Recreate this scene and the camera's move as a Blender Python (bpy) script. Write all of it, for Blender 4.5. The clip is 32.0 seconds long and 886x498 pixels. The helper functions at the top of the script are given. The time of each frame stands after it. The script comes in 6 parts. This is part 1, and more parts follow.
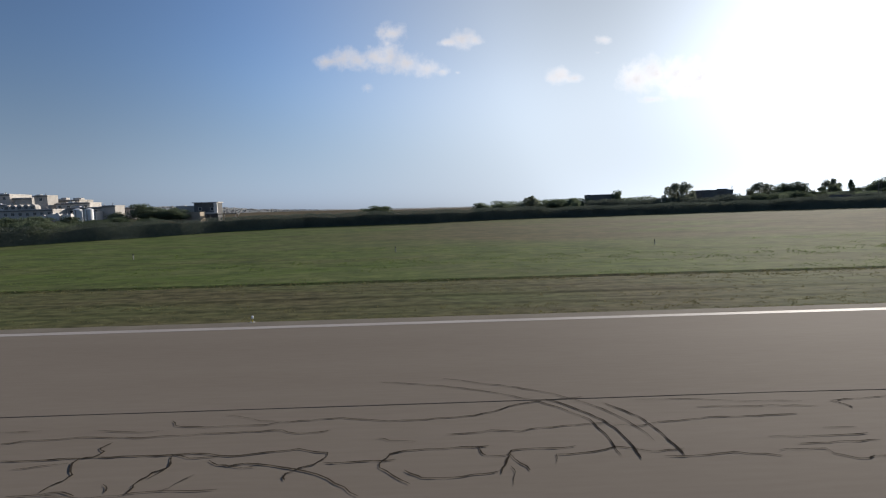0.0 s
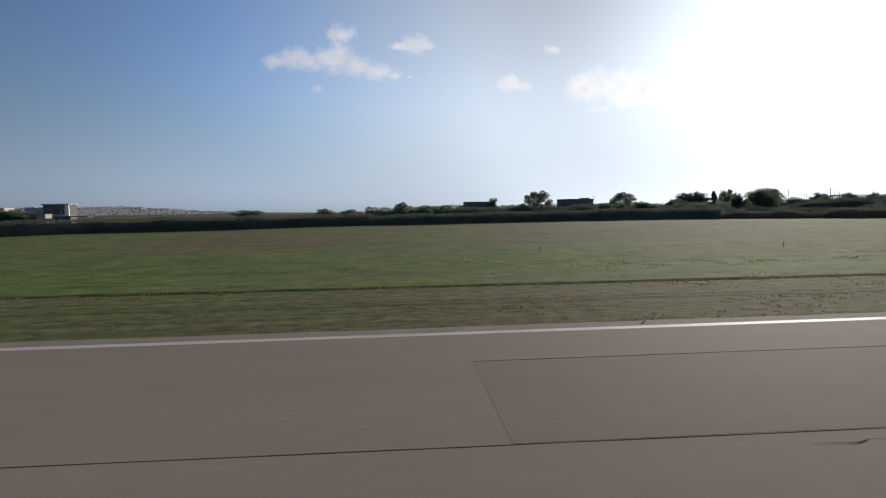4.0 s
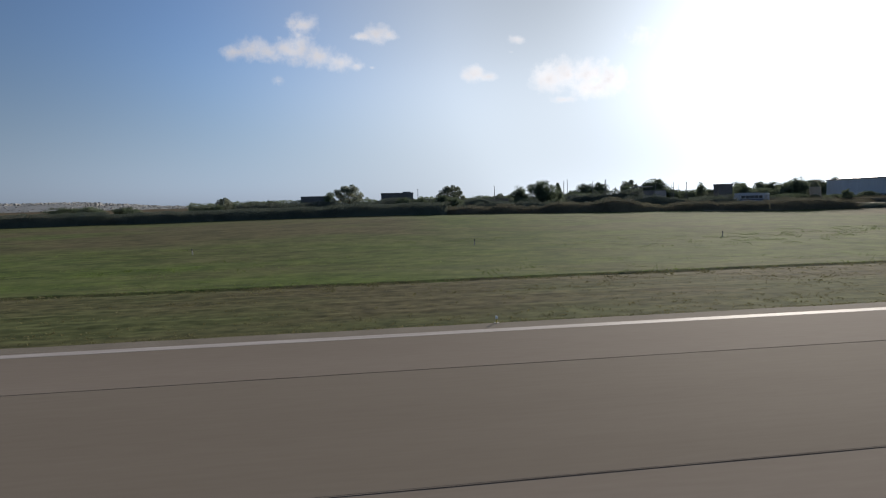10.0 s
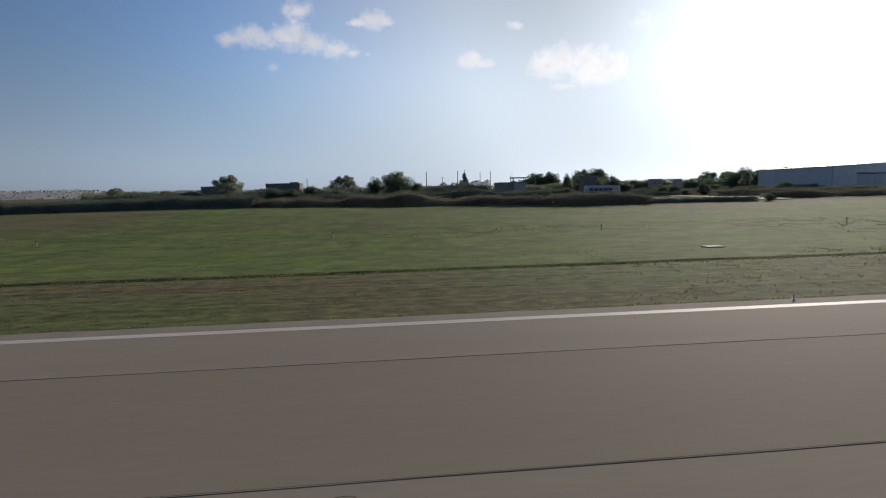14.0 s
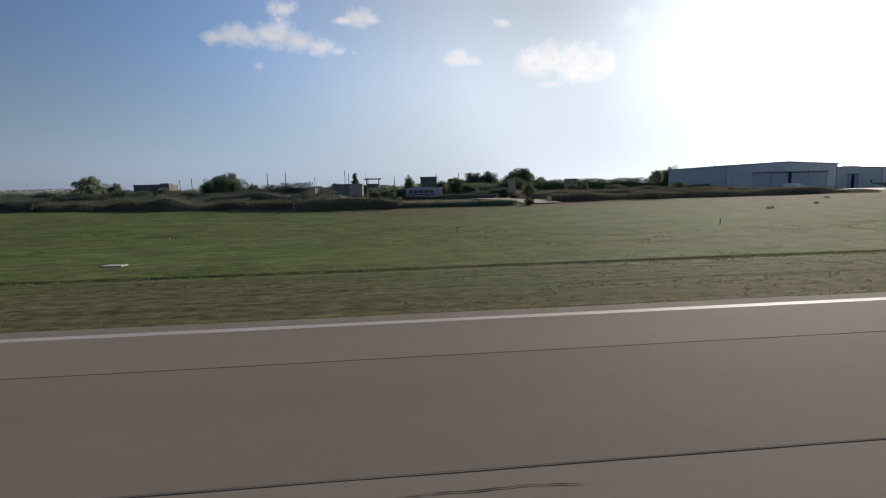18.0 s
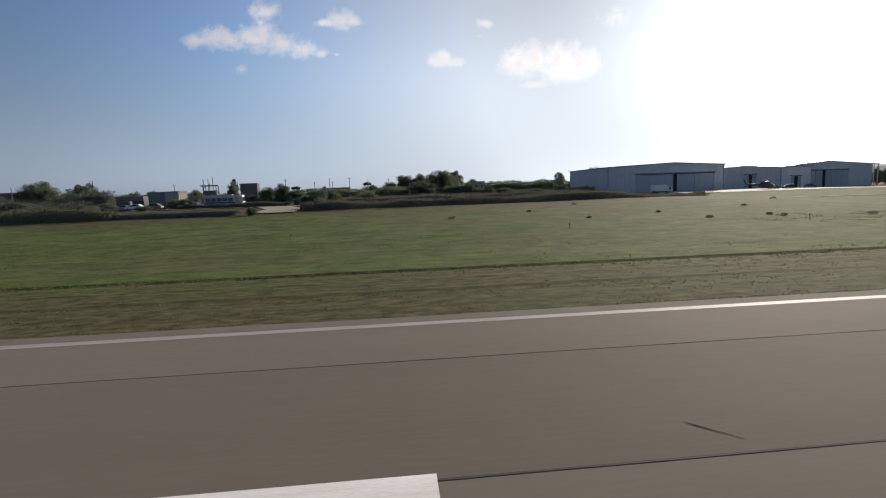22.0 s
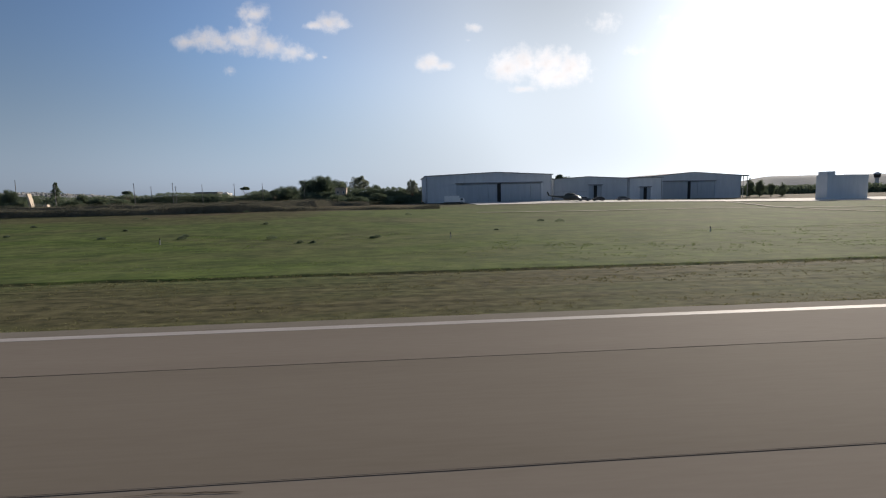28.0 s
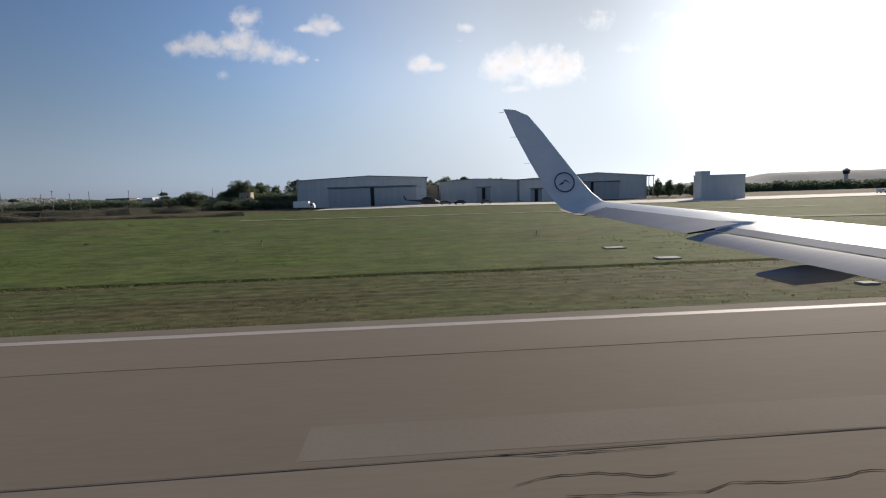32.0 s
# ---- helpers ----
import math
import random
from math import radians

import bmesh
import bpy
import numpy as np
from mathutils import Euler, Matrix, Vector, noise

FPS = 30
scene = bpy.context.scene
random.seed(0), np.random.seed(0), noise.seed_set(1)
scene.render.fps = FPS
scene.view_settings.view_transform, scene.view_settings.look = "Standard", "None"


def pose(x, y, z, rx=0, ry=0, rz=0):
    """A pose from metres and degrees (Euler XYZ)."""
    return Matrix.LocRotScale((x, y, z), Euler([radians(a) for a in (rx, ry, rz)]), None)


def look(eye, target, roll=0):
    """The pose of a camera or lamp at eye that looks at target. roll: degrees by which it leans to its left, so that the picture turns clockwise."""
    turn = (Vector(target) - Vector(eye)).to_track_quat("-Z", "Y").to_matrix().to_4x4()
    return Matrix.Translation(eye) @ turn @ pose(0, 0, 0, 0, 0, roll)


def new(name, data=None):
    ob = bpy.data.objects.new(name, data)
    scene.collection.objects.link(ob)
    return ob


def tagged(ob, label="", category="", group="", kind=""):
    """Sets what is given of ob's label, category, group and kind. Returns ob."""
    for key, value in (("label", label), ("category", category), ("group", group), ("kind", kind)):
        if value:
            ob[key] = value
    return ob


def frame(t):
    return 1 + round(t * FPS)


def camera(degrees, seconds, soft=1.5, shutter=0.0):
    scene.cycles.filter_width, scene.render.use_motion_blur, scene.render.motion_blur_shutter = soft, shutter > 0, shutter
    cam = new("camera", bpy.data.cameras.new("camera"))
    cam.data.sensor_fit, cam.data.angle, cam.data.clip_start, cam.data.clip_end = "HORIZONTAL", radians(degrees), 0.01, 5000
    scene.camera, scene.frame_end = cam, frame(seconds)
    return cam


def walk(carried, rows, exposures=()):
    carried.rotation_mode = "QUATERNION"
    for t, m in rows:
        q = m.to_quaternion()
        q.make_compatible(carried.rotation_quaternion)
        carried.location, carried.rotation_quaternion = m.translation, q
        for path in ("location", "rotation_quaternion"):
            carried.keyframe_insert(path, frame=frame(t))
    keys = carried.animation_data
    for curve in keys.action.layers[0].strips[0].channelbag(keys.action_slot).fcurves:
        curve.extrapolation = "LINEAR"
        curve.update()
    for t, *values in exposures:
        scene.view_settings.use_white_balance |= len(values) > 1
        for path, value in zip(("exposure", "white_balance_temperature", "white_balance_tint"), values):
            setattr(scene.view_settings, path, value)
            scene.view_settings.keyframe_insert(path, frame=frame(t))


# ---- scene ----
EYE_HEIGHT = 5.18
cam = camera(82.8, 32.0, soft=1.15)


def view(x, y, yaw, pitch, roll):
    """Camera pose: degrees of yaw from +y towards +x, pitch up, roll."""
    a, p, r = radians(yaw), radians(pitch), radians(roll)
    fwd = Vector((math.sin(a) * math.cos(p), math.cos(a) * math.cos(p), math.sin(p)))
    side = Vector((math.cos(a), -math.sin(a), 0))
    up = side.cross(fwd)
    s2, u2 = side * math.cos(r) + up * math.sin(r), up * math.cos(r) - side * math.sin(r)
    m = Matrix((s2, u2, -fwd)).transposed().to_4x4()
    m.translation = (x, y, EYE_HEIGHT)
    return m


PATH = [
    (0, view(3.63, -2.95, 0.88, -4.77, -1.54)),
    (0.5, view(8.12, -2.58, 1.51, -4.63, -1.30)),
    (1, view(12.72, -2.31, 2.13, -4.47, -1.28)),
    (1.5, view(17.47, -2.08, 2.91, -4.43, -1.19)),
    (2, view(22.40, -1.87, 3.61, -4.13, -1.08)),
    (2.5, view(27.51, -1.68, 4.29, -4.14, -0.77)),
    (3, view(32.76, -1.52, 4.77, -4.08, -0.78)),
    (3.5, view(38.11, -1.38, 4.96, -4.22, -0.77)),
    (5.5, view(59.73, -1.26, 6.22, -4.78, -1.22)),
    (6, view(64.97, -0.83, 6.54, -5.05, -1.37)),
    (6.5, view(70.45, -0.20, 6.78, -5.41, -1.18)),
    (7, view(76.08, -0.05, 6.86, -5.41, -0.89)),
    (7.5, view(81.78, -0.01, 7.03, -5.49, -0.78)),
    (8, view(87.50, -0.01, 7.21, -5.52, -0.85)),
    (8.5, view(93.20, -0.05, 7.28, -5.41, -1.02)),
    (9, view(98.88, -0.08, 7.21, -5.15, -0.93)),
    (9.5, view(104.56, -0.06, 6.90, -5.05, -1.27)),
    (10, view(110.22, -0.03, 6.78, -5.35, -1.39)),
    (10.5, view(115.86, 0.01, 6.68, -5.44, -1.34)),
    (11, view(121.52, 0.03, 6.47, -5.86, -1.24)),
    (11.5, view(127.20, 0.00, 6.19, -6.13, -1.20)),
    (12, view(133.06, -0.00, 5.91, -6.53, -0.93)),
    (12.5, view(139.02, 0.01, 5.74, -6.59, -0.86)),
    (13, view(145.04, 0.06, 5.92, -6.53, -1.01)),
    (13.5, view(151.06, 0.03, 5.77, -6.55, -1.23)),
    (14, view(157.05, 0.05, 5.60, -6.66, -1.25)),
    (14.5, view(162.98, 0.16, 5.40, -6.89, -1.43)),
    (16.5, view(186.47, 0.04, 5.45, -6.92, -1.53)),
    (17, view(192.38, -0.06, 5.54, -6.95, -1.51)),
    (17.5, view(198.39, -0.07, 5.44, -6.87, -1.34)),
    (18, view(204.54, 0.02, 5.46, -6.86, -1.35)),
    (18.5, view(210.64, 0.08, 5.48, -6.53, -1.46)),
    (19, view(216.65, 0.22, 5.48, -6.35, -1.49)),
    (19.5, view(222.60, 0.12, 5.45, -6.18, -1.62)),
    (20, view(228.56, 0.09, 5.35, -6.43, -1.80)),
    (20.5, view(234.58, 0.13, 5.34, -6.45, -1.84)),
    (21, view(240.68, 0.15, 5.40, -6.51, -2.01)),
    (21.5, view(246.92, 0.16, 5.38, -6.65, -2.03)),
    (22, view(253.68, 0.20, 5.47, -6.75, -1.91)),
    (22.5, view(260.13, 0.13, 5.62, -6.92, -1.90)),
    (23, view(266.38, 0.34, 5.70, -7.10, -1.85)),
    (23.5, view(272.50, 0.13, 5.67, -7.77, -2.27)),
    (24, view(278.55, 0.29, 5.56, -8.46, -2.28)),
    (24.5, view(284.65, 0.12, 5.49, -8.36, -1.77)),
    (25, view(290.80, 0.25, 5.27, -7.86, -1.79)),
    (25.5, view(297.04, 0.08, 5.00, -7.15, -1.92)),
    (27.5, view(322.53, -0.04, 4.47, -6.66, -0.91)),
    (28, view(328.91, -0.23, 4.53, -6.36, -1.10)),
    (28.5, view(335.28, -0.10, 4.44, -6.37, -1.26)),
    (29, view(341.73, -0.08, 4.26, -6.39, -1.27)),
    (29.5, view(348.24, -0.15, 3.94, -6.68, -1.22)),
    (30, view(354.75, -0.46, 3.74, -6.52, -1.31)),
    (30.5, view(361.26, -0.24, 3.69, -6.38, -1.47)),
    (31, view(367.81, -0.55, 3.57, -6.24, -1.70)),
    (31.5, view(374.43, -0.17, 3.53, -6.03, -1.82)),
    (32, view(381.06, -0.17, 3.42, -6.27, -1.78)),
]
walk(cam, PATH, exposures=[(0, 0.66, 6350, 10), (6, 0.61, 6400, 10), (13, 0.62, 6460, 10), (20, 0.65, 6600, 10.5), (24, 0.77, 6740, 11), (29, 0.7, 6620, 10.5), (32, 0.71, 6640, 10.5)])

# ---- light ----
SUN_AZ, SUN_EL = radians(41), radians(19)
world = bpy.data.worlds.new("world")
scene.world = world
world.use_nodes = True
wt = world.node_tree
sky = wt.nodes.new("ShaderNodeTexSky")
sky.sky_type = 'NISHITA'
sky.sun_disc = False
sky.sun_elevation, sky.sun_rotation = SUN_EL, SUN_AZ
sky.air_density, sky.dust_density, sky.ozone_density = 1.0, 0.45, 3.0
# pale haze towards the horizon, all the way round
wn, wl = wt.nodes, wt.links
way = wn.new("ShaderNodeTexCoord")
sep = wn.new("ShaderNodeSeparateXYZ")
wl.new(way.outputs["Generated"], sep.inputs[0])
low = wn.new("ShaderNodeMapRange")
low.interpolation_type = 'SMOOTHSTEP'
low.inputs[1].default_value, low.inputs[2].default_value, low.inputs[3].default_value, low.inputs[4].default_value = 0.0, 0.3, 0.85, 0.22
wl.new(sep.outputs[2], low.inputs[0])
grey = wn.new("ShaderNodeRGBToBW")
wl.new(sky.outputs[0], grey.inputs[0])
tint = wn.new("ShaderNodeMix")
tint.data_type, tint.blend_type = 'RGBA', 'MULTIPLY'
tint.inputs[0].default_value = 1.0
wl.new(grey.outputs[0], tint.inputs[6])
tint.inputs[7].default_value = (0.63, 0.8, 1.05, 1)
haze = wn.new("ShaderNodeMix")
haze.data_type = 'RGBA'
wl.new(low.outputs[0], haze.inputs[0])
wl.new(sky.outputs[0], haze.inputs[6])
wl.new(tint.outputs[2], haze.inputs[7])
rich = wn.new("ShaderNodeHueSaturation")
rich.inputs["Saturation"].default_value = 1.1
rich.inputs["Hue"].default_value = 0.508
wl.new(haze.outputs[2], rich.inputs["Color"])
# hazy brightening that falls off with the angle from the sun
toward = wn.new("ShaderNodeVectorMath")
toward.operation = 'DOT_PRODUCT'
wl.new(way.outputs["Generated"], toward.inputs[0])
toward.inputs[1].default_value = (math.sin(SUN_AZ) * math.cos(SUN_EL), math.cos(SUN_AZ) * math.cos(SUN_EL), math.sin(SUN_EL))


def sky_range(source, lo, hi, out_lo, out_hi):
    q = wn.new("ShaderNodeMapRange")
    q.interpolation_type = 'SMOOTHSTEP'
    for i, v in enumerate((lo, hi, out_lo, out_hi)):
        q.inputs[i + 1].default_value = v
    wl.new(source, q.inputs[0])
    return q.outputs[0]


def sky_math(op, *values):
    q = wn.new("ShaderNodeMath")
    q.operation = op
    for i, v in enumerate(values):
        if isinstance(v, float):
            q.inputs[i].default_value = v
        else:
            wl.new(v, q.inputs[i])
    return q.outputs[0]


# the haze is whiter and brighter round the sun, and thick air dims it again near the horizon
veil = sky_range(toward.outputs["Value"], 0.2, 0.85, 0.88, 1.5)
sunward = sky_range(toward.outputs["Value"], 0.3, 0.85, 0.0, 0.5)
thick = sky_range(sep.outputs[2], 0.0, 0.25, 1.0, 0.0)
veil = sky_math('MULTIPLY', veil, sky_range(toward.outputs["Value"], 0.84, 0.955, 1.0, 0.76))
level = sky_math('MULTIPLY', veil, sky_math('SUBTRACT', 1.0, sky_math('MULTIPLY', sunward, thick)))
milky = wn.new("ShaderNodeMix")
milky.data_type, milky.blend_type = 'RGBA', 'MULTIPLY'
milky.inputs[0].default_value = 1.0
wl.new(grey.outputs[0], milky.inputs[6])
milky.inputs[7].default_value = (0.915, 1.0, 1.085, 1)
whiten = wn.new("ShaderNodeMix")
whiten.data_type = 'RGBA'
wl.new(sky_range(toward.outputs["Value"], 0.5, 0.95, 0.0, 0.85), whiten.inputs[0])
wl.new(rich.outputs[0], whiten.inputs[6])
wl.new(milky.outputs[2], whiten.inputs[7])
hazy = wn.new("ShaderNodeVectorMath")
hazy.operation = 'SCALE'
wl.new(whiten.outputs[2], hazy.inputs[0])
wl.new(level, hazy.inputs["Scale"])
wl.new(hazy.outputs[0], wn["Background"].inputs[0])
wt.nodes["Background"].inputs[1].default_value = 0.066
sun = new("sun", bpy.data.lights.new("sun", 'SUN'))
sun.data.energy, sun.data.angle, sun.data.color = 3.9, radians(0.5), (1.0, 0.9, 0.78)
sun.matrix_world = look((math.sin(SUN_AZ) * 100, math.cos(SUN_AZ) * 100, math.tan(SUN_EL) * 100), (0, 0, 0))


# ---- materials ----
def surface(name, dark, light, scale=1.0, rough=0.85, bump=0.3, spec=0.3, metal=0.0, fine=9.0, stretch=(1, 1, 1), island=0.0, per_object=0.0,
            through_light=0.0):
    """A two-scale mottled surface: broad stains and fine grain, with relief."""
    m = bpy.data.materials.new(name)
    m.use_nodes = True
    t = m.node_tree
    n, l = t.nodes, t.links
    b = n["Principled BSDF"]
    geo = n.new("ShaderNodeNewGeometry")
    mp = n.new("ShaderNodeMapping")
    mp.inputs["Scale"].default_value = stretch
    l.new(geo.outputs["Position"], mp.inputs["Vector"])
    big, small = n.new("ShaderNodeTexNoise"), n.new("ShaderNodeTexNoise")
    big.inputs["Scale"].default_value, big.inputs["Detail"].default_value = scale, 5
    small.inputs["Scale"].default_value, small.inputs["Detail"].default_value = scale * fine, 3
    for q in (big, small):
        l.new(mp.outputs[0], q.inputs["Vector"])
    mix = n.new("ShaderNodeMath")
    mix.operation = 'MULTIPLY_ADD'
    l.new(small.outputs[0], mix.inputs[0])
    mix.inputs[1].default_value = 0.45
    half = n.new("ShaderNodeMath")
    half.operation = 'MULTIPLY'
    l.new(big.outputs[0], half.inputs[0])
    half.inputs[1].default_value = 0.6
    l.new(half.outputs[0], mix.inputs[2])
    value = mix.outputs[0]
    for amount, source in ((island, geo.outputs["Random Per Island"]), (per_object, None)):
        if amount:
            if source is None:
                source = n.new("ShaderNodeObjectInfo").outputs["Random"]
            ad = n.new("ShaderNodeMath")
            ad.operation = 'MULTIPLY_ADD'
            l.new(source, ad.inputs[0])
            ad.inputs[1].default_value = amount
            sub = n.new("ShaderNodeMath")
            sub.operation = 'SUBTRACT'
            l.new(value, sub.inputs[0])
            sub.inputs[1].default_value = amount / 2
            l.new(sub.outputs[0], ad.inputs[2])
            value = ad.outputs[0]
    ramp = n.new("ShaderNodeValToRGB")
    ramp.color_ramp.elements[0].position, ramp.color_ramp.elements[1].position = 0.3, 0.72
    ramp.color_ramp.elements[0].color, ramp.color_ramp.elements[1].color = (*dark, 1), (*light, 1)
    l.new(value, ramp.inputs[0])
    l.new(ramp.outputs[0], b.inputs["Base Color"])
    b.inputs["Roughness"].default_value, b.inputs["Metallic"].default_value = rough, metal
    b.inputs["Specular IOR Level"].default_value = spec
    if bump:
        bp = n.new("ShaderNodeBump")
        bp.inputs["Strength"].default_value, bp.inputs["Distance"].default_value = bump, 0.02
        l.new(small.outputs[0], bp.inputs["Height"])
        l.new(bp.outputs[0], b.inputs["Normal"])
    if through_light:
        # a leaf passes on about as much light as it throws back
        tr, ms, dim = n.new("ShaderNodeBsdfTranslucent"), n.new("ShaderNodeAddShader"), n.new("ShaderNodeVectorMath")
        dim.operation = 'SCALE'
        l.new(ramp.outputs[0], dim.inputs[0])
        dim.inputs["Scale"].default_value = through_light
        l.new(dim.outputs[0], tr.inputs[0])
        l.new(b.outputs[0], ms.inputs[0])
        l.new(tr.outputs[0], ms.inputs[1])
        l.new(ms.outputs[0], n["Material Output"].inputs[0])
    return m


def ground_surface():
    """Mown brownish strip beside the runway, greener field beyond it, dry patches, dark soil far off."""
    m = bpy.data.materials.new("field_grass")
    m.use_nodes = True
    t = m.node_tree
    n, l = t.nodes, t.links
    b = n["Principled BSDF"]
    geo = n.new("ShaderNodeNewGeometry")
    xyz = n.new("ShaderNodeSeparateXYZ")
    l.new(geo.outputs["Position"], xyz.inputs[0])

    def noise_of(scale, stretch, detail=4):
        mp, q = n.new("ShaderNodeMapping"), n.new("ShaderNodeTexNoise")
        mp.inputs["Scale"].default_value = stretch
        l.new(geo.outputs["Position"], mp.inputs[0])
        l.new(mp.outputs[0], q.inputs["Vector"])
        q.inputs["Scale"].default_value, q.inputs["Detail"].default_value = scale, detail
        return q.outputs[0]

    def ramp_of(v, c0, c1, p0, p1):
        r = n.new("ShaderNodeValToRGB")
        r.color_ramp.elements[0].position, r.color_ramp.elements[1].position = p0, p1
        r.color_ramp.elements[0].color, r.color_ramp.elements[1].color = (*c0, 1), (*c1, 1)
        l.new(v, r.inputs[0])
        return r.outputs[0]

    def mixed(fac, a, c):
        q = n.new("ShaderNodeMix")
        q.data_type = 'RGBA'
        l.new(fac, q.inputs[0])
        l.new(a, q.inputs[6])
        l.new(c, q.inputs[7])
        return q.outputs[2]

    def step(v, lo, hi):
        q = n.new("ShaderNodeMapRange")
        q.inputs[1].default_value, q.inputs[2].default_value = lo, hi
        l.new(v, q.inputs[0])
        return q.outputs[0]

    streak = noise_of(0.8, (0.6, 1.1, 1), 7)
    patch = noise_of(0.06, (0.6, 1.3, 1), 6)
    broad = noise_of(0.16, (0.5, 1.2, 1), 5)
    grain = noise_of(2.2, (0.8, 1.2, 1), 5)
    tuftn = noise_of(1.3, (0.7, 1.3, 1), 7)
    mown = ramp_of(tuftn, (0.042, 0.041, 0.021), (0.115, 0.105, 0.055), 0.28, 0.62)
    green = mixed(step(broad, 0.35, 0.65), ramp_of(streak, (0.048, 0.073, 0.019), (0.104, 0.143, 0.037), 0.3, 0.7), ramp_of(streak, (0.062, 0.083, 0.03), (0.12, 0.137, 0.052), 0.3, 0.7))
    dry = ramp_of(streak, (0.072, 0.063, 0.037), (0.122, 0.102, 0.06), 0.3, 0.7)
    # a broad dry patch in the first part of the field, faint ones elsewhere
    zone = noise_of(0.05, (0.6, 1.6, 1), 5)

    def times(a, c):
        q = n.new("ShaderNodeMath")
        q.operation = 'MULTIPLY'
        for i, s in enumerate((a, c)):
            if isinstance(s, float):
                q.inputs[i].default_value = s
            else:
                l.new(s, q.inputs[i])
        return q.outputs[0]

    area = times(times(step(xyz.outputs[0], -30, 10), step(xyz.outputs[0], 122, 112)), times(step(xyz.outputs[1], 60, 70), step(xyz.outputs[1], 160, 115)))
    area = times(area, times(step(zone, 0.3, 0.5), 0.8))
    faint = times(step(patch, 0.5, 0.64), 0.35)
    both = n.new("ShaderNodeMath")
    both.operation = 'MAXIMUM'
    l.new(area, both.inputs[0])
    l.new(faint, both.inputs[1])
    mottle = n.new("ShaderNodeMix")
    mottle.data_type, mottle.blend_type = 'RGBA', 'MULTIPLY'
    mottle.inputs[0].default_value = 1.0
    l.new(mixed(both.outputs[0], green, dry), mottle.inputs[6])
    l.new(ramp_of(noise_of(0.22, (0.7, 1.2, 1), 7), (0.78, 0.8, 0.79), (1.08, 1.06, 1.06), 0.36, 0.56), mottle.inputs[7])
    field = mottle.outputs[2]
    blotch = noise_of(0.07, (0.7, 1.6, 1), 5)
    beside = mixed(step(blotch, 0.42, 0.6), mown, ramp_of(tuftn, (0.042, 0.052, 0.021), (0.1, 0.112, 0.046), 0.28, 0.62))
    wob = n.new("ShaderNodeMath")
    wob.operation = 'MULTIPLY_ADD'
    l.new(noise_of(0.25, (1, 1, 1)), wob.inputs[0])
    wob.inputs[1].default_value = 1.6
    l.new(xyz.outputs[1], wob.inputs[2])
    furrow = ramp_of(noise_of(1.0, (0.012, 1.5, 1), 3), (0.8, 0.8, 0.8), (1.14, 1.14, 1.14), 0.38, 0.62)
    raked = n.new("ShaderNodeMix")
    raked.data_type, raked.blend_type = 'RGBA', 'MULTIPLY'
    raked.inputs[0].default_value = 0.85
    l.new(beside, raked.inputs[6])
    l.new(furrow, raked.inputs[7])
    col = mixed(step(wob.outputs[0], 33.9, 34.3), raked.outputs[2], field)
    scrub = ramp_of(streak, (0.05, 0.042, 0.025), (0.12, 0.095, 0.055), 0.3, 0.7)
    far = n.new("ShaderNodeMath")
    far.operation = 'MULTIPLY_ADD'
    l.new(noise_of(0.04, (1, 1, 1)), far.inputs[0])
    far.inputs[1].default_value = 70
    l.new(xyz.outputs[1], far.inputs[2])
    # the overgrown land begins nearer behind the crest
    behind = times(times(step(xyz.outputs[0], 150, 190), step(xyz.outputs[0], 335, 312)), 62.0)
    nearer = n.new("ShaderNodeMath")
    nearer.operation = 'ADD'
    l.new(far.outputs[0], nearer.inputs[0])
    l.new(behind, nearer.inputs[1])
    col = mixed(step(nearer.outputs[0], 175, 200), col, scrub)
    fine = n.new("ShaderNodeMix")
    fine.data_type, fine.blend_type = 'RGBA', 'MULTIPLY'
    fine.inputs[0].default_value = 0.55
    l.new(col, fine.inputs[6])
    l.new(ramp_of(grain, (0.57, 0.57, 0.57), (1.19, 1.19, 1.19), 0.3, 0.7), fine.inputs[7])
    l.new(fine.outputs[2], b.inputs["Base Color"])
    b.inputs["Roughness"].default_value, b.inputs["Specular IOR Level"].default_value = 0.98, 0.05
    bp = n.new("ShaderNodeBump")
    bp.inputs["Strength"].default_value, bp.inputs["Distance"].default_value = 0.3, 0.1
    l.new(grain, bp.inputs["Height"])
    l.new(bp.outputs[0], b.inputs["Normal"])
    return m


M_GROUND = ground_surface()
M_ASPHALT = surface("runway_asphalt", (0.152, 0.129, 0.104), (0.18, 0.155, 0.128), 0.35, 0.92, 0.05, 0.07, fine=22, stretch=(0.12, 1, 1))
M_SHOULDER = surface("shoulder_asphalt", (0.125, 0.11, 0.088), (0.185, 0.165, 0.135), 0.5, 0.95, 0.3, 0.1, fine=20)
M_LANE = surface("worn_lane_asphalt", (0.136, 0.116, 0.092), (0.162, 0.14, 0.113), 0.3, 0.92, 0.05, 0.07, fine=24, stretch=(0.1, 1, 1))
M_PATCH = surface("patched_asphalt", (0.148, 0.128, 0.107), (0.178, 0.156, 0.132), 0.3, 0.92, 0.05, 0.08, fine=30)
M_SEAL = surface("crack_sealant", (0.022, 0.018, 0.014), (0.06, 0.05, 0.04), 2, 1.0, 0.0, 0.0)
M_JOINT = surface("joint_filler", (0.068, 0.058, 0.049), (0.118, 0.102, 0.088), 1.5, 1.0, 0.1, 0.0)
M_PAINT = surface("runway_paint", (0.235, 0.213, 0.195), (0.375, 0.345, 0.32), 1.2, 0.72, 0.2, 0.25, fine=14, stretch=(0.3, 2.5, 1))
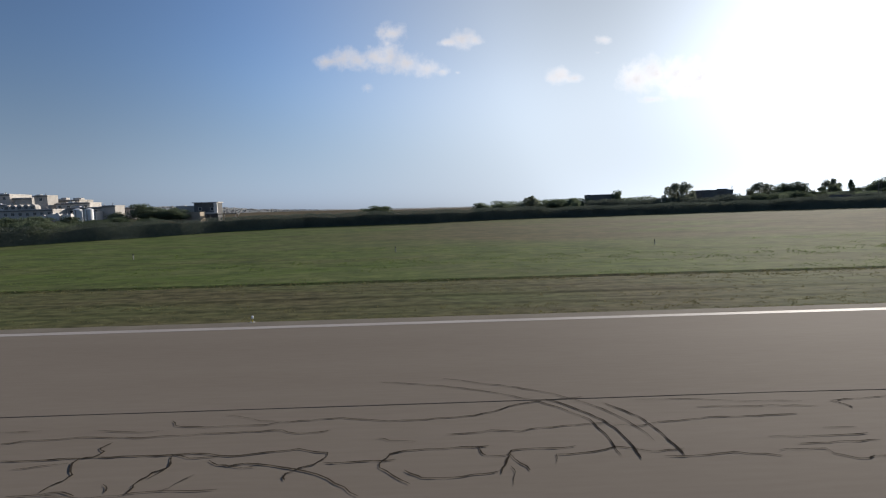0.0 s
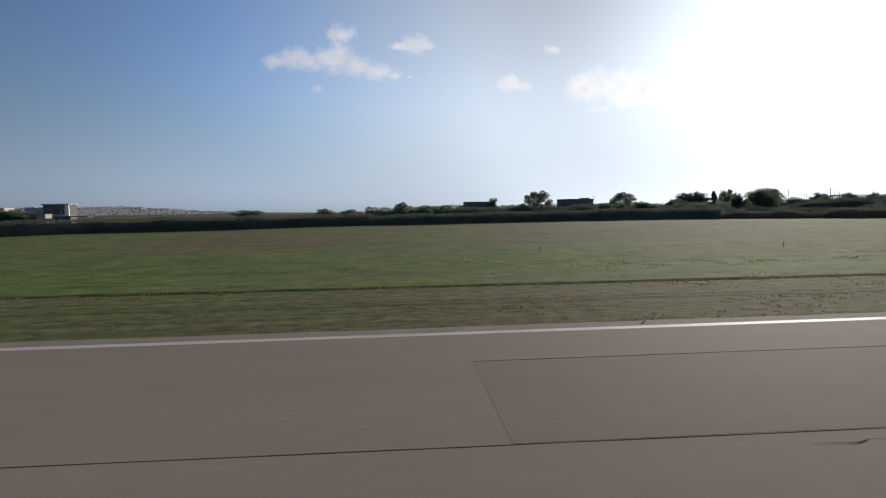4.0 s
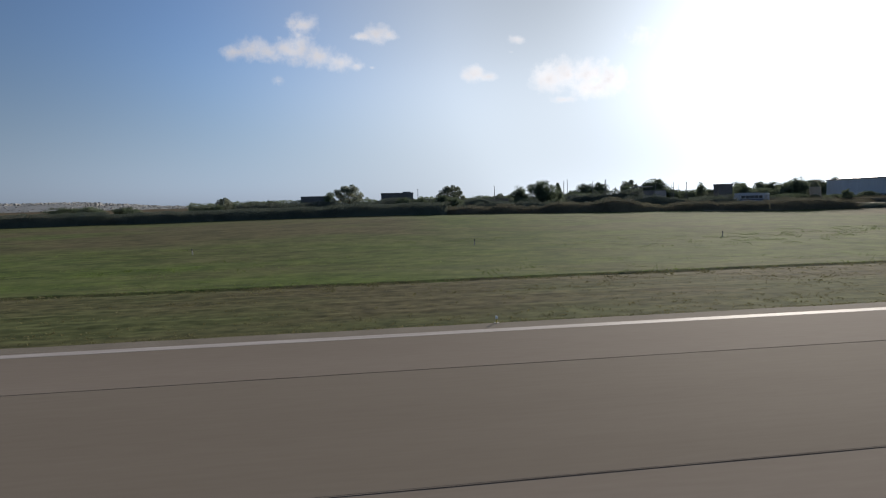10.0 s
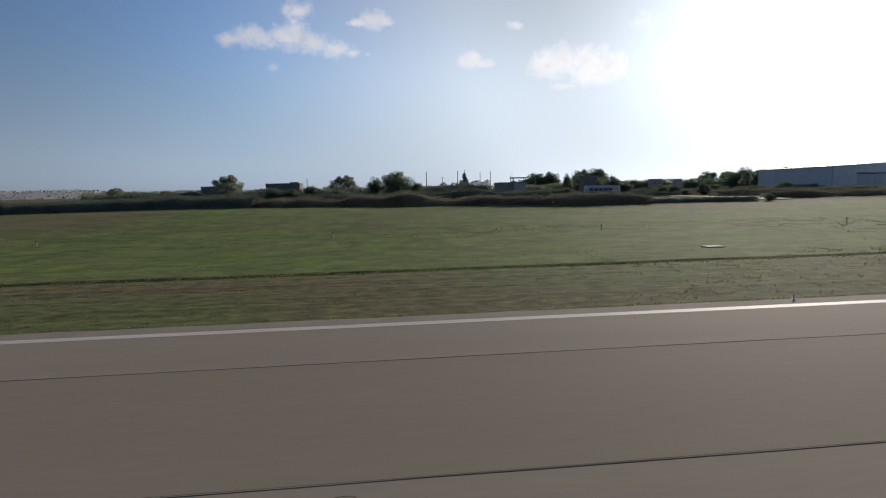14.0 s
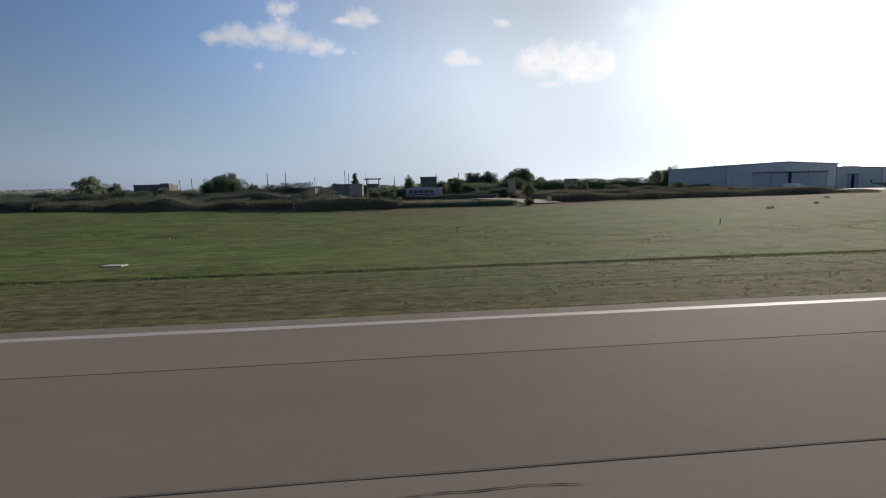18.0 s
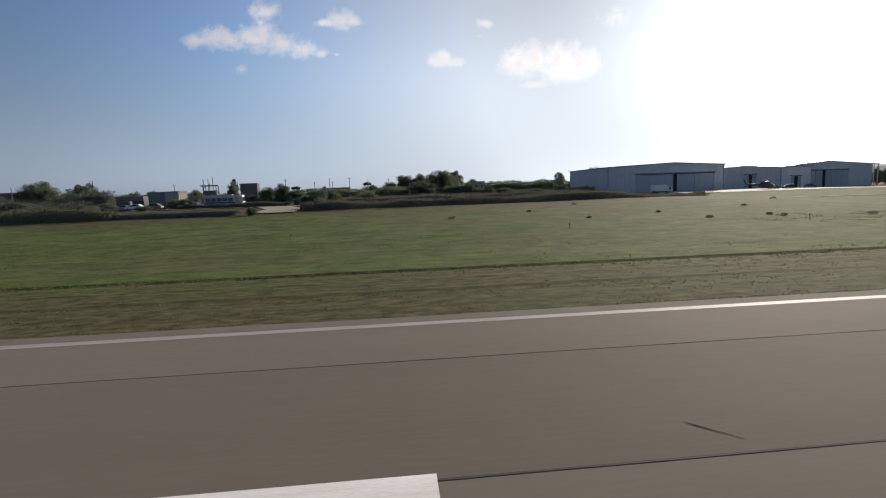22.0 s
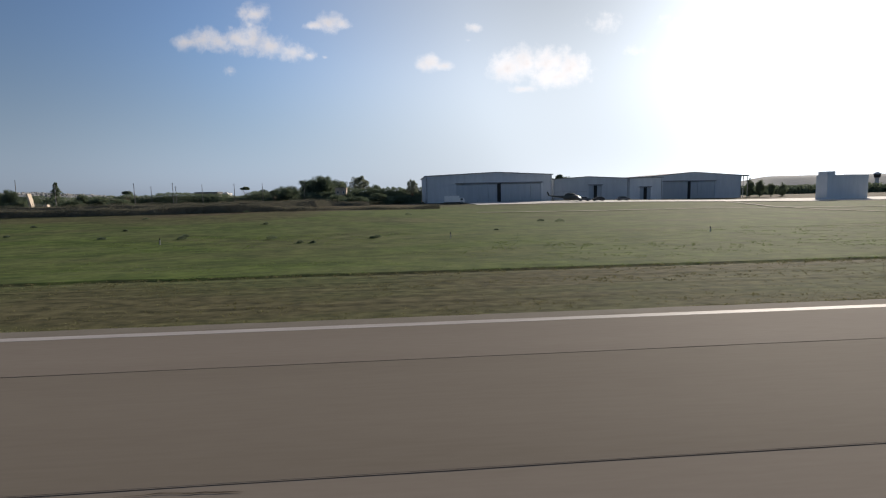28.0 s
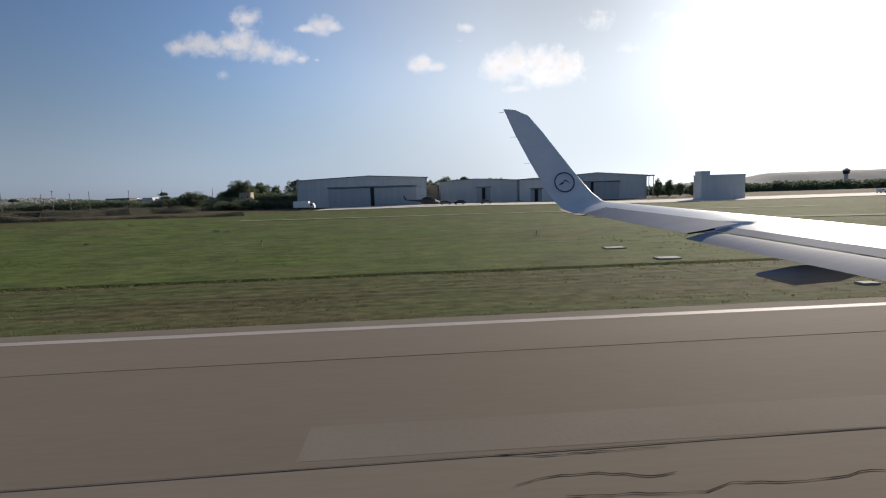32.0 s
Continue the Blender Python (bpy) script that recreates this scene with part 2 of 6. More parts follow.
M_CONC = surface("pale_concrete", (0.42, 0.39, 0.34), (0.62, 0.59, 0.53), 0.4, 0.9, 0.3, 0.2)
M_SLAB = surface("weathered_slab", (0.26, 0.25, 0.22), (0.4, 0.38, 0.34), 1.5, 0.9, 0.3, 0.2)
M_SAND = surface("sandy_track", (0.22, 0.19, 0.15), (0.34, 0.3, 0.24), 0.3, 0.95, 0.4, 0.1)
M_LEAF = surface("broadleaf_foliage", (0.046, 0.06, 0.04), (0.096, 0.115, 0.074), 0.6, 0.8, 0, 0.0, island=0.4, per_object=0.3, through_light=0.75)
M_EUCA = surface("eucalyptus_foliage", (0.06, 0.07, 0.052), (0.12, 0.13, 0.098), 0.6, 0.8, 0, 0.0, island=0.4, per_object=0.3, through_light=1.1)
M_REED = surface("reed_and_scrub_foliage", (0.046, 0.056, 0.048), (0.085, 0.096, 0.078), 0.25, 0.85, 0, 0.0, island=0.2, through_light=0.5)
M_DRY = surface("dry_scrub", (0.042, 0.043, 0.034), (0.105, 0.098, 0.072), 0.16, 0.9, 0, 0.0, island=0.25, through_light=0.65)
M_BLADE = surface("grass_blades", (0.052, 0.076, 0.024), (0.1, 0.13, 0.044), 0.5, 0.9, 0, 0.0, island=0.25, through_light=0.9)
M_MOWN = surface("mown_grass_blades", (0.058, 0.058, 0.03), (0.12, 0.112, 0.058), 0.5, 0.9, 0, 0.0, island=0.25, through_light=0.9)
M_BARK = surface("bark", (0.06, 0.045, 0.03), (0.16, 0.125, 0.09), 2, 0.95, 0.5, 0.1)
M_CLAD = surface("grey_metal_cladding", (0.44, 0.47, 0.49), (0.56, 0.59, 0.61), 0.25, 0.6, 0.1, 0.4, stretch=(3, 3, 0.4))
M_CLADL = surface("pale_metal_cladding", (0.6, 0.62, 0.63), (0.72, 0.74, 0.74), 0.25, 0.6, 0.1, 0.4, stretch=(3, 3, 0.4))
M_DOOR = surface("hangar_door_steel", (0.32, 0.36, 0.39), (0.42, 0.46, 0.49), 0.3, 0.6, 0.1, 0.4, stretch=(4, 4, 0.3))
M_ROOF = surface("sheet_roof", (0.16, 0.17, 0.18), (0.26, 0.27, 0.28), 0.3, 0.6, 0.1, 0.4)
M_STONE = surface("limestone_wall", (0.3, 0.25, 0.19), (0.46, 0.39, 0.31), 0.3, 0.9, 0.3, 0.2, per_object=0.3)
M_PLANT = surface("weathered_factory_render", (0.36, 0.34, 0.31), (0.54, 0.51, 0.47), 0.3, 0.9, 0.2, 0.2, per_object=0.3)
M_RENDER = surface("pale_render", (0.5, 0.48, 0.44), (0.72, 0.7, 0.66), 0.3, 0.9, 0.2, 0.2, per_object=0.3)
M_DARKWALL = surface("weathered_concrete", (0.1, 0.1, 0.097), (0.19, 0.185, 0.178), 0.5, 0.9, 0.3, 0.2, per_object=0.3)
M_WINDOW = surface("dark_window_glass", (0.02, 0.025, 0.03), (0.05, 0.06, 0.07), 0.5, 0.15, 0, 0.5)
M_STEEL = surface("galvanised_steel", (0.2, 0.2, 0.2), (0.36, 0.36, 0.36), 2, 0.5, 0.1, 0.5, metal=0.6)
M_WHITE = surface("white_vehicle_paint", (0.66, 0.67, 0.68), (0.8, 0.8, 0.8), 0.6, 0.35, 0, 0.5)
M_RUBBER = surface("black_rubber", (0.015, 0.015, 0.015), (0.04, 0.04, 0.04), 3, 0.8, 0.2, 0.2)
M_LAMPY = surface("yellow_fitting", (0.45, 0.33, 0.05), (0.6, 0.46, 0.1), 3, 0.5, 0.1, 0.4)
M_GLASS = surface("frosted_lamp_glass", (0.7, 0.72, 0.72), (0.85, 0.86, 0.85), 4, 0.12, 0, 0.6)
M_POST = surface("post_white_plastic", (0.26, 0.25, 0.23), (0.42, 0.4, 0.37), 3, 0.6, 0.1, 0.3)
M_BLACK = surface("post_black_band", (0.02, 0.02, 0.02), (0.05, 0.05, 0.05), 3, 0.6, 0.1, 0.3)
M_WING = surface("aircraft_white_paint", (0.6, 0.63, 0.66), (0.7, 0.72, 0.75), 0.5, 0.34, 0, 0.5, stretch=(0.3, 3, 1))
# grey wing paint, made darker and bluer for shade on surfaces sloping aft
M_FLAP = surface("aircraft_grey_shaded", (0.22, 0.25, 0.31), (0.28, 0.31, 0.37), 0.5, 0.75, 0, 0.06, stretch=(0.3, 3, 1))
M_BLUE = surface("dark_blue_paint", (0.02, 0.03, 0.07), (0.04, 0.055, 0.11), 2, 0.4, 0, 0.4)
M_BUS = surface("faded_blue_white_paint", (0.28, 0.31, 0.35), (0.4, 0.43, 0.47), 0.8, 0.5, 0, 0.4)
M_HELI = surface("dark_olive_paint", (0.035, 0.04, 0.035), (0.07, 0.075, 0.065), 0.8, 0.5, 0, 0.4)
# hill colour paled and greyed to carry the haze of distance
M_HILL = surface("hazed_hillside", (0.19, 0.2, 0.2), (0.29, 0.3, 0.295), 0.01, 1.0, 0, 0.05, fine=8)
M_BARPAINT = surface("bright_runway_paint", (0.6, 0.57, 0.52), (0.85, 0.82, 0.78), 1.2, 0.72, 0.2, 0.25, fine=14, stretch=(0.3, 2.5, 1))
M_TOWN = surface("distant_town_walls", (0.13, 0.135, 0.135), (0.27, 0.265, 0.255), 0.02, 0.9, 0, 0.1, island=0.7)


# ---- building blocks ----
def ground_z(x, y):
    """Height of the land: flat by the runway, a low crest along the middle field, a yard on top of it."""
    if y < 34:
        return -0.03
    rise = 1.3 - 1.0 * min(1, max(0, (x - 400) / 60))
    z = rise * min(1, max(0, (y - 40) / 110)) ** 1.15
    crest = min(1, max(0, (x - 35) / 85)) * min(1, max(0, (352 - x) / 50))
    crest = crest * crest * (3 - 2 * crest)
    z += crest * float(np.interp(y, (44, 56, 73, 90, 97, 130, 200), (0, 0.2, 0.75, 1.3, 1.5, 1.15, 0)))
    z += 0.5 * math.exp(-((x - 205) / 35) ** 2 - ((y - 120) / 20) ** 2)
    z += 3.0 * min(1, max(0, (-130 - x) / 80)) * min(1, max(0, (y - 150) / 80))
    return z - 0.03


def mesh_of(name, verts, faces, mat, smooth=False):
    me = bpy.data.meshes.new(name)
    me.from_pydata([tuple(v) for v in verts], [], [tuple(f) for f in faces])
    me.materials.append(mat)
    if smooth:
        me.polygons.foreach_set("use_smooth", [True] * len(me.polygons))
    me.update()
    if smooth:
        me.set_sharp_from_angle(angle=radians(40))
    return me


def part(name, me, parent, label="", at=None):
    ob = new(name, me)
    ob.parent = parent
    if at is not None:
        ob.matrix_basis = at
    return tagged(ob, label)


def thing(name, x, y, z, label, category, group="", kind="", turn=0):
    ob = new(name)
    ob.matrix_basis = pose(x, y, z, 0, 0, turn)
    return tagged(ob, label, category, group, kind)


def box_bm(bm, x0, x1, y0, y1, z0, z1, bevel=0.0):
    r = bmesh.ops.create_cube(bm, size=1, matrix=Matrix.Translation(((x0 + x1) / 2, (y0 + y1) / 2, (z0 + z1) / 2)) @ Matrix.Diagonal((x1 - x0, y1 - y0, z1 - z0, 1)))
    if bevel:
        es = list({e for v in r["verts"] for e in v.link_edges})
        bmesh.ops.bevel(bm, geom=es, offset=bevel, segments=2, affect='EDGES')


def finish(name, bm, mat, smooth=False):
    me = bpy.data.meshes.new(name)
    bm.to_mesh(me)
    bm.free()
    me.materials.append(mat)
    if smooth:
        me.polygons.foreach_set("use_smooth", [True] * len(me.polygons))
    return me


def box_me(name, x0, x1, y0, y1, z0, z1, mat, bevel=0.0):
    bm = bmesh.new()
    box_bm(bm, x0, x1, y0, y1, z0, z1, bevel)
    return finish(name, bm, mat)


def profile_me(name, outline, y0, y1, mat, bevel=0.06):
    bm = bmesh.new()
    a = [bm.verts.new((p[0], y0, p[1])) for p in outline]
    f = bm.faces.new(a)
    r = bmesh.ops.extrude_face_region(bm, geom=[f])
    bmesh.ops.translate(bm, vec=(0, y1 - y0, 0), verts=[v for v in r["geom"] if isinstance(v, bmesh.types.BMVert)])
    bmesh.ops.recalc_face_normals(bm, faces=bm.faces)
    if bevel:
        bmesh.ops.bevel(bm, geom=list(bm.edges), offset=bevel, segments=2, affect='EDGES')
    return finish(name, bm, mat)


def tube_me(name, pts, radii, mat, seg=8):
    """A tapered tube along points."""
    verts, faces = [], []
    for i, (p, r) in enumerate(zip(pts, radii)):
        d = Vector(pts[min(i + 1, len(pts) - 1)]) - Vector(pts[max(i - 1, 0)])
        q = d.to_track_quat('Z', 'Y')
        for k in range(seg):
            a = 2 * math.pi * k / seg
            verts.append(Vector(p) + q @ Vector((r * math.cos(a), r * math.sin(a), 0)))
    for i in range(len(pts) - 1):
        for k in range(seg):
            faces.append((i * seg + k, i * seg + (k + 1) % seg, (i + 1) * seg + (k + 1) % seg, (i + 1) * seg + k))
    faces.append(tuple(reversed(range(seg))))
    faces.append(tuple(range((len(pts) - 1) * seg, len(pts) * seg)))
    return mesh_of(name, verts, faces, mat, True)


def quads_me(name, centres, size, rng, mat, flat=0.0, tall=1.0, upright=1.0):
    """Many small leaf blades, each a bent four-sided leaf."""
    n = len(centres)
    c = np.asarray(centres, float)
    a = rng.normal(size=(n, 3))
    a[:, 2] *= (1 - flat) * upright
    a /= np.linalg.norm(a, axis=1)[:, None]
    b = np.cross(a, rng.normal(size=(n, 3)))
    b /= np.linalg.norm(b, axis=1)[:, None]
    s = (size * rng.uniform(0.6, 1.4, n))[:, None]
    v = np.stack([c - a * s * tall, c + b * s * 0.5, c + a * s * tall, c - b * s * 0.5], 1).reshape(-1, 3)
    me = bpy.data.meshes.new(name)
    me.vertices.add(4 * n)
    me.vertices.foreach_set("co", v.ravel())
    me.loops.add(4 * n)
    me.loops.foreach_set("vertex_index", np.arange(4 * n))
    me.polygons.add(n)
    me.polygons.foreach_set("loop_start", np.arange(n) * 4)
    me.materials.append(mat)
    me.update(calc_edges=True)
    return me


# ---- land and runway ----
def spaced(stops):
    out = []
    for a, b, s in stops:
        out += list(np.arange(a, b, s))
    return out + [stops[-1][1]]


gx = spaced([(-4500, -600, 300), (-600, -260, 40), (-260, 620, 6), (620, 1000, 40), (1000, 4500, 350)])
gy = spaced([(-3000, -300, 300), (-300, 20, 40), (20, 32, 0.25), (32, 33.6, 0.2), (33.6, 40, 0.8), (40, 110, 4), (110, 300, 6), (300, 700, 50), (700, 4700, 400)])
rng = np.random.default_rng(4)
gv = []
for yy in gy:
    for xx in gx:
        zz = ground_z(xx, yy)
        if -260 < xx < 620 and 22 < yy < 300:
            zz += 0.05 * noise.noise((xx * 0.15, yy * 0.3, 0)) + (0.12 * noise.noise((xx * 0.03, yy * 0.08, 3)) if yy > 40 else 0)
        if 21 < yy < 31.5:
            for ry, rh in ((23.9, 0.05), (26.5, 0.07), (27.4, 0.045), (29.6, 0.05)):
                zz += rh * math.exp(-((yy - ry - 0.25 * noise.noise((xx * 0.02, ry, 7))) / 0.22) ** 2) * max(0, 0.6 + noise.noise((xx * 0.025, ry, 9)))
        if 31.5 < yy < 33.5:
            zz -= (yy - 31.5) / 1.7 * 0.15 if yy < 33.3 else 0.02
        gv.append((xx, yy, zz))
nx = len(gx)
gf = [(j * nx + i, j * nx + i + 1, (j + 1) * nx + i + 1, (j + 1) * nx + i) for j in range(len(gy) - 1) for i in range(nx - 1)]
tagged(new("ground", mesh_of("ground", gv, gf, M_GROUND, True)), "mown airfield grass, green and brown, with dry patches", "grass field", kind="structure")


def strip(name, x0, x1, y0, y1, z, mat, step=12.0, wob=0.0, thick=0.12):
    """A long flat strip along x; its edges y0 and y1 are numbers or functions of x."""
    xs = np.linspace(x0, x1, max(2, int(round((x1 - x0) / step)) + 1))
    r = random.Random(name)
    v, f = [], []
    for xx in xs:
        a, b = (e(xx) if callable(e) else e for e in (y0, y1))
        a, b = a + r.uniform(-wob, wob), b + r.uniform(-wob, wob)
        v += [(xx, a, z), (xx, b, z), (xx, b, z - thick), (xx, a, z - thick)]
    for i in range(len(xs) - 1):
        for k in range(4):
            f.append((4 * i + k, 4 * i + 4 + k, 4 * i + 4 + (k + 1) % 4, 4 * i + (k + 1) % 4))
    return new(name, mesh_of(name, v, f, mat))


def lower_joint(x):
    """The joint between two paving lanes; it wanders where the lanes change width."""
    return float(np.interp(x, (-60, 13, 23, 33, 58, 76, 100, 345, 373, 391, 430), (9.95, 10.0, 9.75, 9.53, 8.95, 8.74, 8.63, 8.65, 8.98, 9.34, 9.5)))


def upper_joint(x):
    return float(np.interp(x, (40, 60, 100, 345, 370, 400), (15.5, 15.25, 15.18, 15.12, 15.6, 15.8)))


tagged(strip("runway", -1500, 2200, -23.5, 19.76, 0.0, M_ASPHALT, 50), "grey-brown worn asphalt runway with sealed cracks", "runway", kind="structure")
tagged(strip("runway_shoulder", -1500, 2200, 19.76, 20.62, -0.006, M_SHOULDER, 1.5, 0.05), "pale asphalt shoulder strip beside the grass", "shoulder", kind="structure")
tagged(strip("runway_edge_line", -1500, 2200, 19.17, 19.64, 0.005, M_PAINT, 30, 0.0, 0.02), "faded white painted runway edge line", "road marking", kind="structure")
tagged(strip("worn_lane", 46, 900, lambda x: lower_joint(x) + 0.05, lambda x: upper_joint(x) - 0.06, 0.004, M_LANE, 8, 0.0, 0.02), "slightly darker worn asphalt lane on the runway", "asphalt lane", kind="structure")
for x0, mid, ww in ((46, upper_joint, 0.005), (-300, lower_joint, 0.009), (-300, lambda x: 2.0, 0.02), (-300, lambda x: -4.6, 0.02)):
    tagged(strip("paving_joint", x0, 900, lambda x: mid(x) - ww, lambda x: mid(x) + ww, 0.009, M_JOINT, 2.3, 0.012, 0.01), "thin dark lengthwise joint in the runway asphalt", "paving joint", kind="structure")
tagged(strip("touchdown_mark", 231.4, 254.25, 7.4, 8.86, 0.013, M_BARPAINT, 22.85, 0, 0.01), "broad white painted touchdown bar on the runway", "road marking", kind="structure")


def crack(*pts, width=0.0115, mat=None):
    """A wandering sealed crack, or a tyre mark's arc, on the runway through the points."""
    r = random.Random(str(pts))
    p = [pts[0]]
    for a, b in zip(pts, pts[1:]):
        n = max(2, int(math.dist(a, b) / 0.22))
        for k in range(1, n + 1):
            j = 0.0 if k == n else 0.035
            p.append((a[0] + (b[0] - a[0]) * k / n + r.uniform(-j, j), a[1] + (b[1] - a[1]) * k / n + r.uniform(-j, j)))
    v, f = [], []
    for i, q in enumerate(p):
        d = Vector(p[min(i + 1, len(p) - 1)]) - Vector(p[max(i - 1, 0)])
        s = Vector((-d.y, d.x)).normalized() * width * r.uniform(0.3, 1.3) * (0.4 if i in (0, len(p) - 1) else 1)
        v += [(q[0] + s.x, q[1] + s.y, 0.015), (q[0] - s.x, q[1] - s.y, 0.015)]
    f = [(2 * i, 2 * i + 1, 2 * i + 3, 2 * i + 2) for i in range(len(p) - 1)]
    tagged(new("sealed_crack", mesh_of("sealed_crack", v, f, mat or M_SEAL)), "dark bitumen-sealed crack or curved tyre mark across runway asphalt", "crack", "sealed cracks", "structure")


crack((-3.09, 9.39), (-2.88, 9.11), (-2.56, 9.02), (-2.05, 8.95), (-1.58, 8.98), (-0.62, 8.97), (-0.25, 9.10), (0.43, 9.14), (1.18, 9.25), (1.69, 9.11), (2.40, 8.95), (3.09, 8.97), (3.79, 9.04), (4.49, 9.12), (4.93, 9.29), (5.41, 9.61), (5.88, 9.80), (6.66, 9.97), (7.45, 10.10), width=0.016)
crack((-1.85, 9.63), (-1.37, 9.49), (-0.84, 9.21), (-0.26, 9.13), width=0.012)
crack((-6.52, 8.40), (-6.10, 8.51), (-5.59, 8.53), (-4.99, 8.60), (-4.46, 8.59), (-3.48, 8.48), (-2.72, 8.54), (-1.43, 8.59), (-0.12, 8.65), (0.28, 8.44), (0.73, 8.46), (1.04, 8.56), width=0.016)
crack((-7.08, 9.05), (-6.05, 9.04), width=0.012)
crack((-4.76, 8.94), (-4.03, 8.85), (-3.52, 8.78), (-3.03, 8.87), width=0.012)
crack((-3.87, 8.29), (-3.98, 8.02), (-3.79, 7.85), (-3.87, 7.61), (-4.13, 7.55), (-4.14, 7.36), (-3.93, 7.01), (-3.80, 6.87), (-3.80, 6.68), (-3.93, 6.49), (-3.97, 6.26), width=0.022)
crack((-5.82, 7.57), (-4.96, 7.54), (-4.40, 7.59), (-3.80, 7.60), (-2.95, 7.59), (-2.23, 7.59), (-1.76, 7.63), (-1.38, 7.58), (-0.84, 7.44), (-0.38, 7.51), (0.54, 7.67), (1.21, 7.45), (1.17, 7.18), (1.02, 6.96), (0.76, 6.85), (0.54, 6.64), (0.60, 6.39), width=0.022)
crack((1.18, 7.04), (1.53, 7.00), (1.99, 7.03), (2.69, 7.06), width=0.016)
crack((-5.26, 7.18), (-4.76, 7.29), (-4.18, 7.36), width=0.012)
crack((-2.15, 7.56), (-2.07, 7.34), (-1.97, 7.05), (-2.19, 6.87), (-2.27, 6.62), (-2.30, 6.48), (-2.26, 6.32), (-2.27, 6.11), width=0.022)
crack((-1.96, 7.07), (-2.15, 6.63), width=0.012)
crack((-2.10, 7.58), (-1.72, 7.41), (-1.37, 7.43), (-1.09, 7.49), width=0.016)
crack((-1.24, 7.28), (-0.98, 7.08), (-0.72, 7.01), (-0.41, 7.11), (0.41, 6.89), (0.91, 6.71), (1.43, 6.40), (1.81, 6.08), (2.10, 5.77), width=0.022)
crack((-0.72, 7.01), (-0.40, 6.92), (-0.12, 6.93), width=0.012)
crack((-1.28, 6.74), (-1.50, 6.41), (-1.65, 6.19), width=0.016)
crack((-4.52, 6.16), (-3.91, 6.18), (-3.32, 6.09), (-2.86, 6.02), (-2.20, 6.13), (-1.70, 6.17), (-1.15, 6.14), (-0.59, 6.16), width=0.012)
crack((-2.93, 6.48), (-2.75, 6.31), (-2.72, 6.18), width=0.016)
crack((-3.96, 6.18), (-3.54, 6.25), (-3.22, 6.10), width=0.016)
crack((2.20, 8.06), (2.50, 7.90), (3.07, 7.83), width=0.012)
crack((4.67, 7.51), (4.36, 7.48), (3.38, 7.47), (2.90, 7.43), (2.55, 7.30), (2.42, 7.03), (2.39, 6.74), (2.62, 6.51), (2.86, 6.25), (3.02, 6.12), width=0.022)
crack((2.89, 6.62), (3.17, 6.39), (3.39, 6.29), (3.83, 6.28), (4.49, 6.38), (4.77, 6.47), width=0.016)
crack((4.45, 7.47), (4.48, 7.22), (4.59, 7.09), (5.03, 7.08), (5.12, 7.27), (5.43, 7.32), (6.03, 7.31), (6.51, 7.37), width=0.016)
crack((5.10, 7.15), (4.92, 6.70), (4.79, 6.36), width=0.022)
crack((5.09, 7.08), (5.23, 6.72), (5.36, 6.45), width=0.022)
crack((5.02, 6.62), (5.07, 6.41), (4.96, 5.95), width=0.016)
crack((6.02, 7.04), (6.81, 7.10), (7.35, 7.29), (7.97, 7.04), (8.34, 7.07), (8.74, 7.11), width=0.016)
crack((6.02, 7.04), (5.95, 6.72), width=0.016)
# four curved tyre marks, drawn in the same way as the cracks
crack((3.74, 11.88), (4.68, 11.46), (5.84, 10.96), (6.77, 10.37), (7.38, 9.74), (7.85, 9.04), (8.07, 8.56), (8.19, 8.10), (8.26, 7.50), width=0.016)
crack((1.83, 11.73), (2.82, 11.52), (4.23, 11.07), (5.17, 10.58), (6.10, 10.02), (6.73, 9.37), (7.12, 8.83), (7.26, 8.47), (7.33, 7.93), (7.33, 7.39), (7.33, 6.90), width=0.016)
crack((6.42, 10.06), (6.90, 9.57), (7.31, 9.00), (7.53, 8.61), (7.66, 8.14), (7.71, 7.57), (7.69, 7.00), (7.67, 6.74), width=0.022)
crack((7.90, 9.60), (8.22, 9.13), (8.43, 8.77), (8.50, 8.37), (8.59, 7.72), (8.61, 7.29), (8.59, 6.80), width=0.022)
crack((3.77, 8.13), (4.32, 8.16), (4.81, 8.28), (5.48, 8.16), (5.96, 8.31), (6.51, 8.38), (7.20, 8.45), (7.66, 8.49), width=0.016)
crack((7.63, 8.29), (8.36, 8.26), (8.78, 8.42), (9.49, 8.49), (10.09, 8.60), (10.72, 8.55), (11.46, 8.59), (12.22, 8.61), width=0.016)
crack((8.65, 9.82), (9.69, 9.76), (10.54, 9.66), (11.24, 9.46), (11.92, 9.44), (12.87, 9.35), width=0.012)
crack((10.09, 9.20), (11.14, 9.16), (12.47, 9.11), (13.04, 8.97), width=0.012)
crack((10.78, 7.50), (11.92, 7.47), (12.99, 7.52), width=0.016)
crack((11.17, 7.15), (12.97, 7.19), width=0.016)
crack((12.24, 7.84), (13.00, 7.82), width=0.012)
crack((10.62, 6.91), (10.99, 6.92), (11.58, 6.91), (11.57, 6.70), (11.88, 6.47), (12.13, 6.47), (12.29, 6.55), (12.95, 6.52), width=0.016)
crack((8.19, 6.83), (8.82, 6.80), (9.32, 6.86), (9.67, 6.90), (10.51, 6.67), width=0.016)
crack((13.75, 8.81), (13.80, 8.97), (13.58, 9.33), (14.24, 9.39), (15.21, 9.48), width=0.016)
crack((15.33, 8.81), (15.87, 8.76), (17.18, 8.79), (18.33, 8.85), (19.01, 8.93), (19.76, 8.86), (20.72, 8.86), (21.45, 8.92), (22.20, 8.92), (22.99, 8.76), width=0.016)
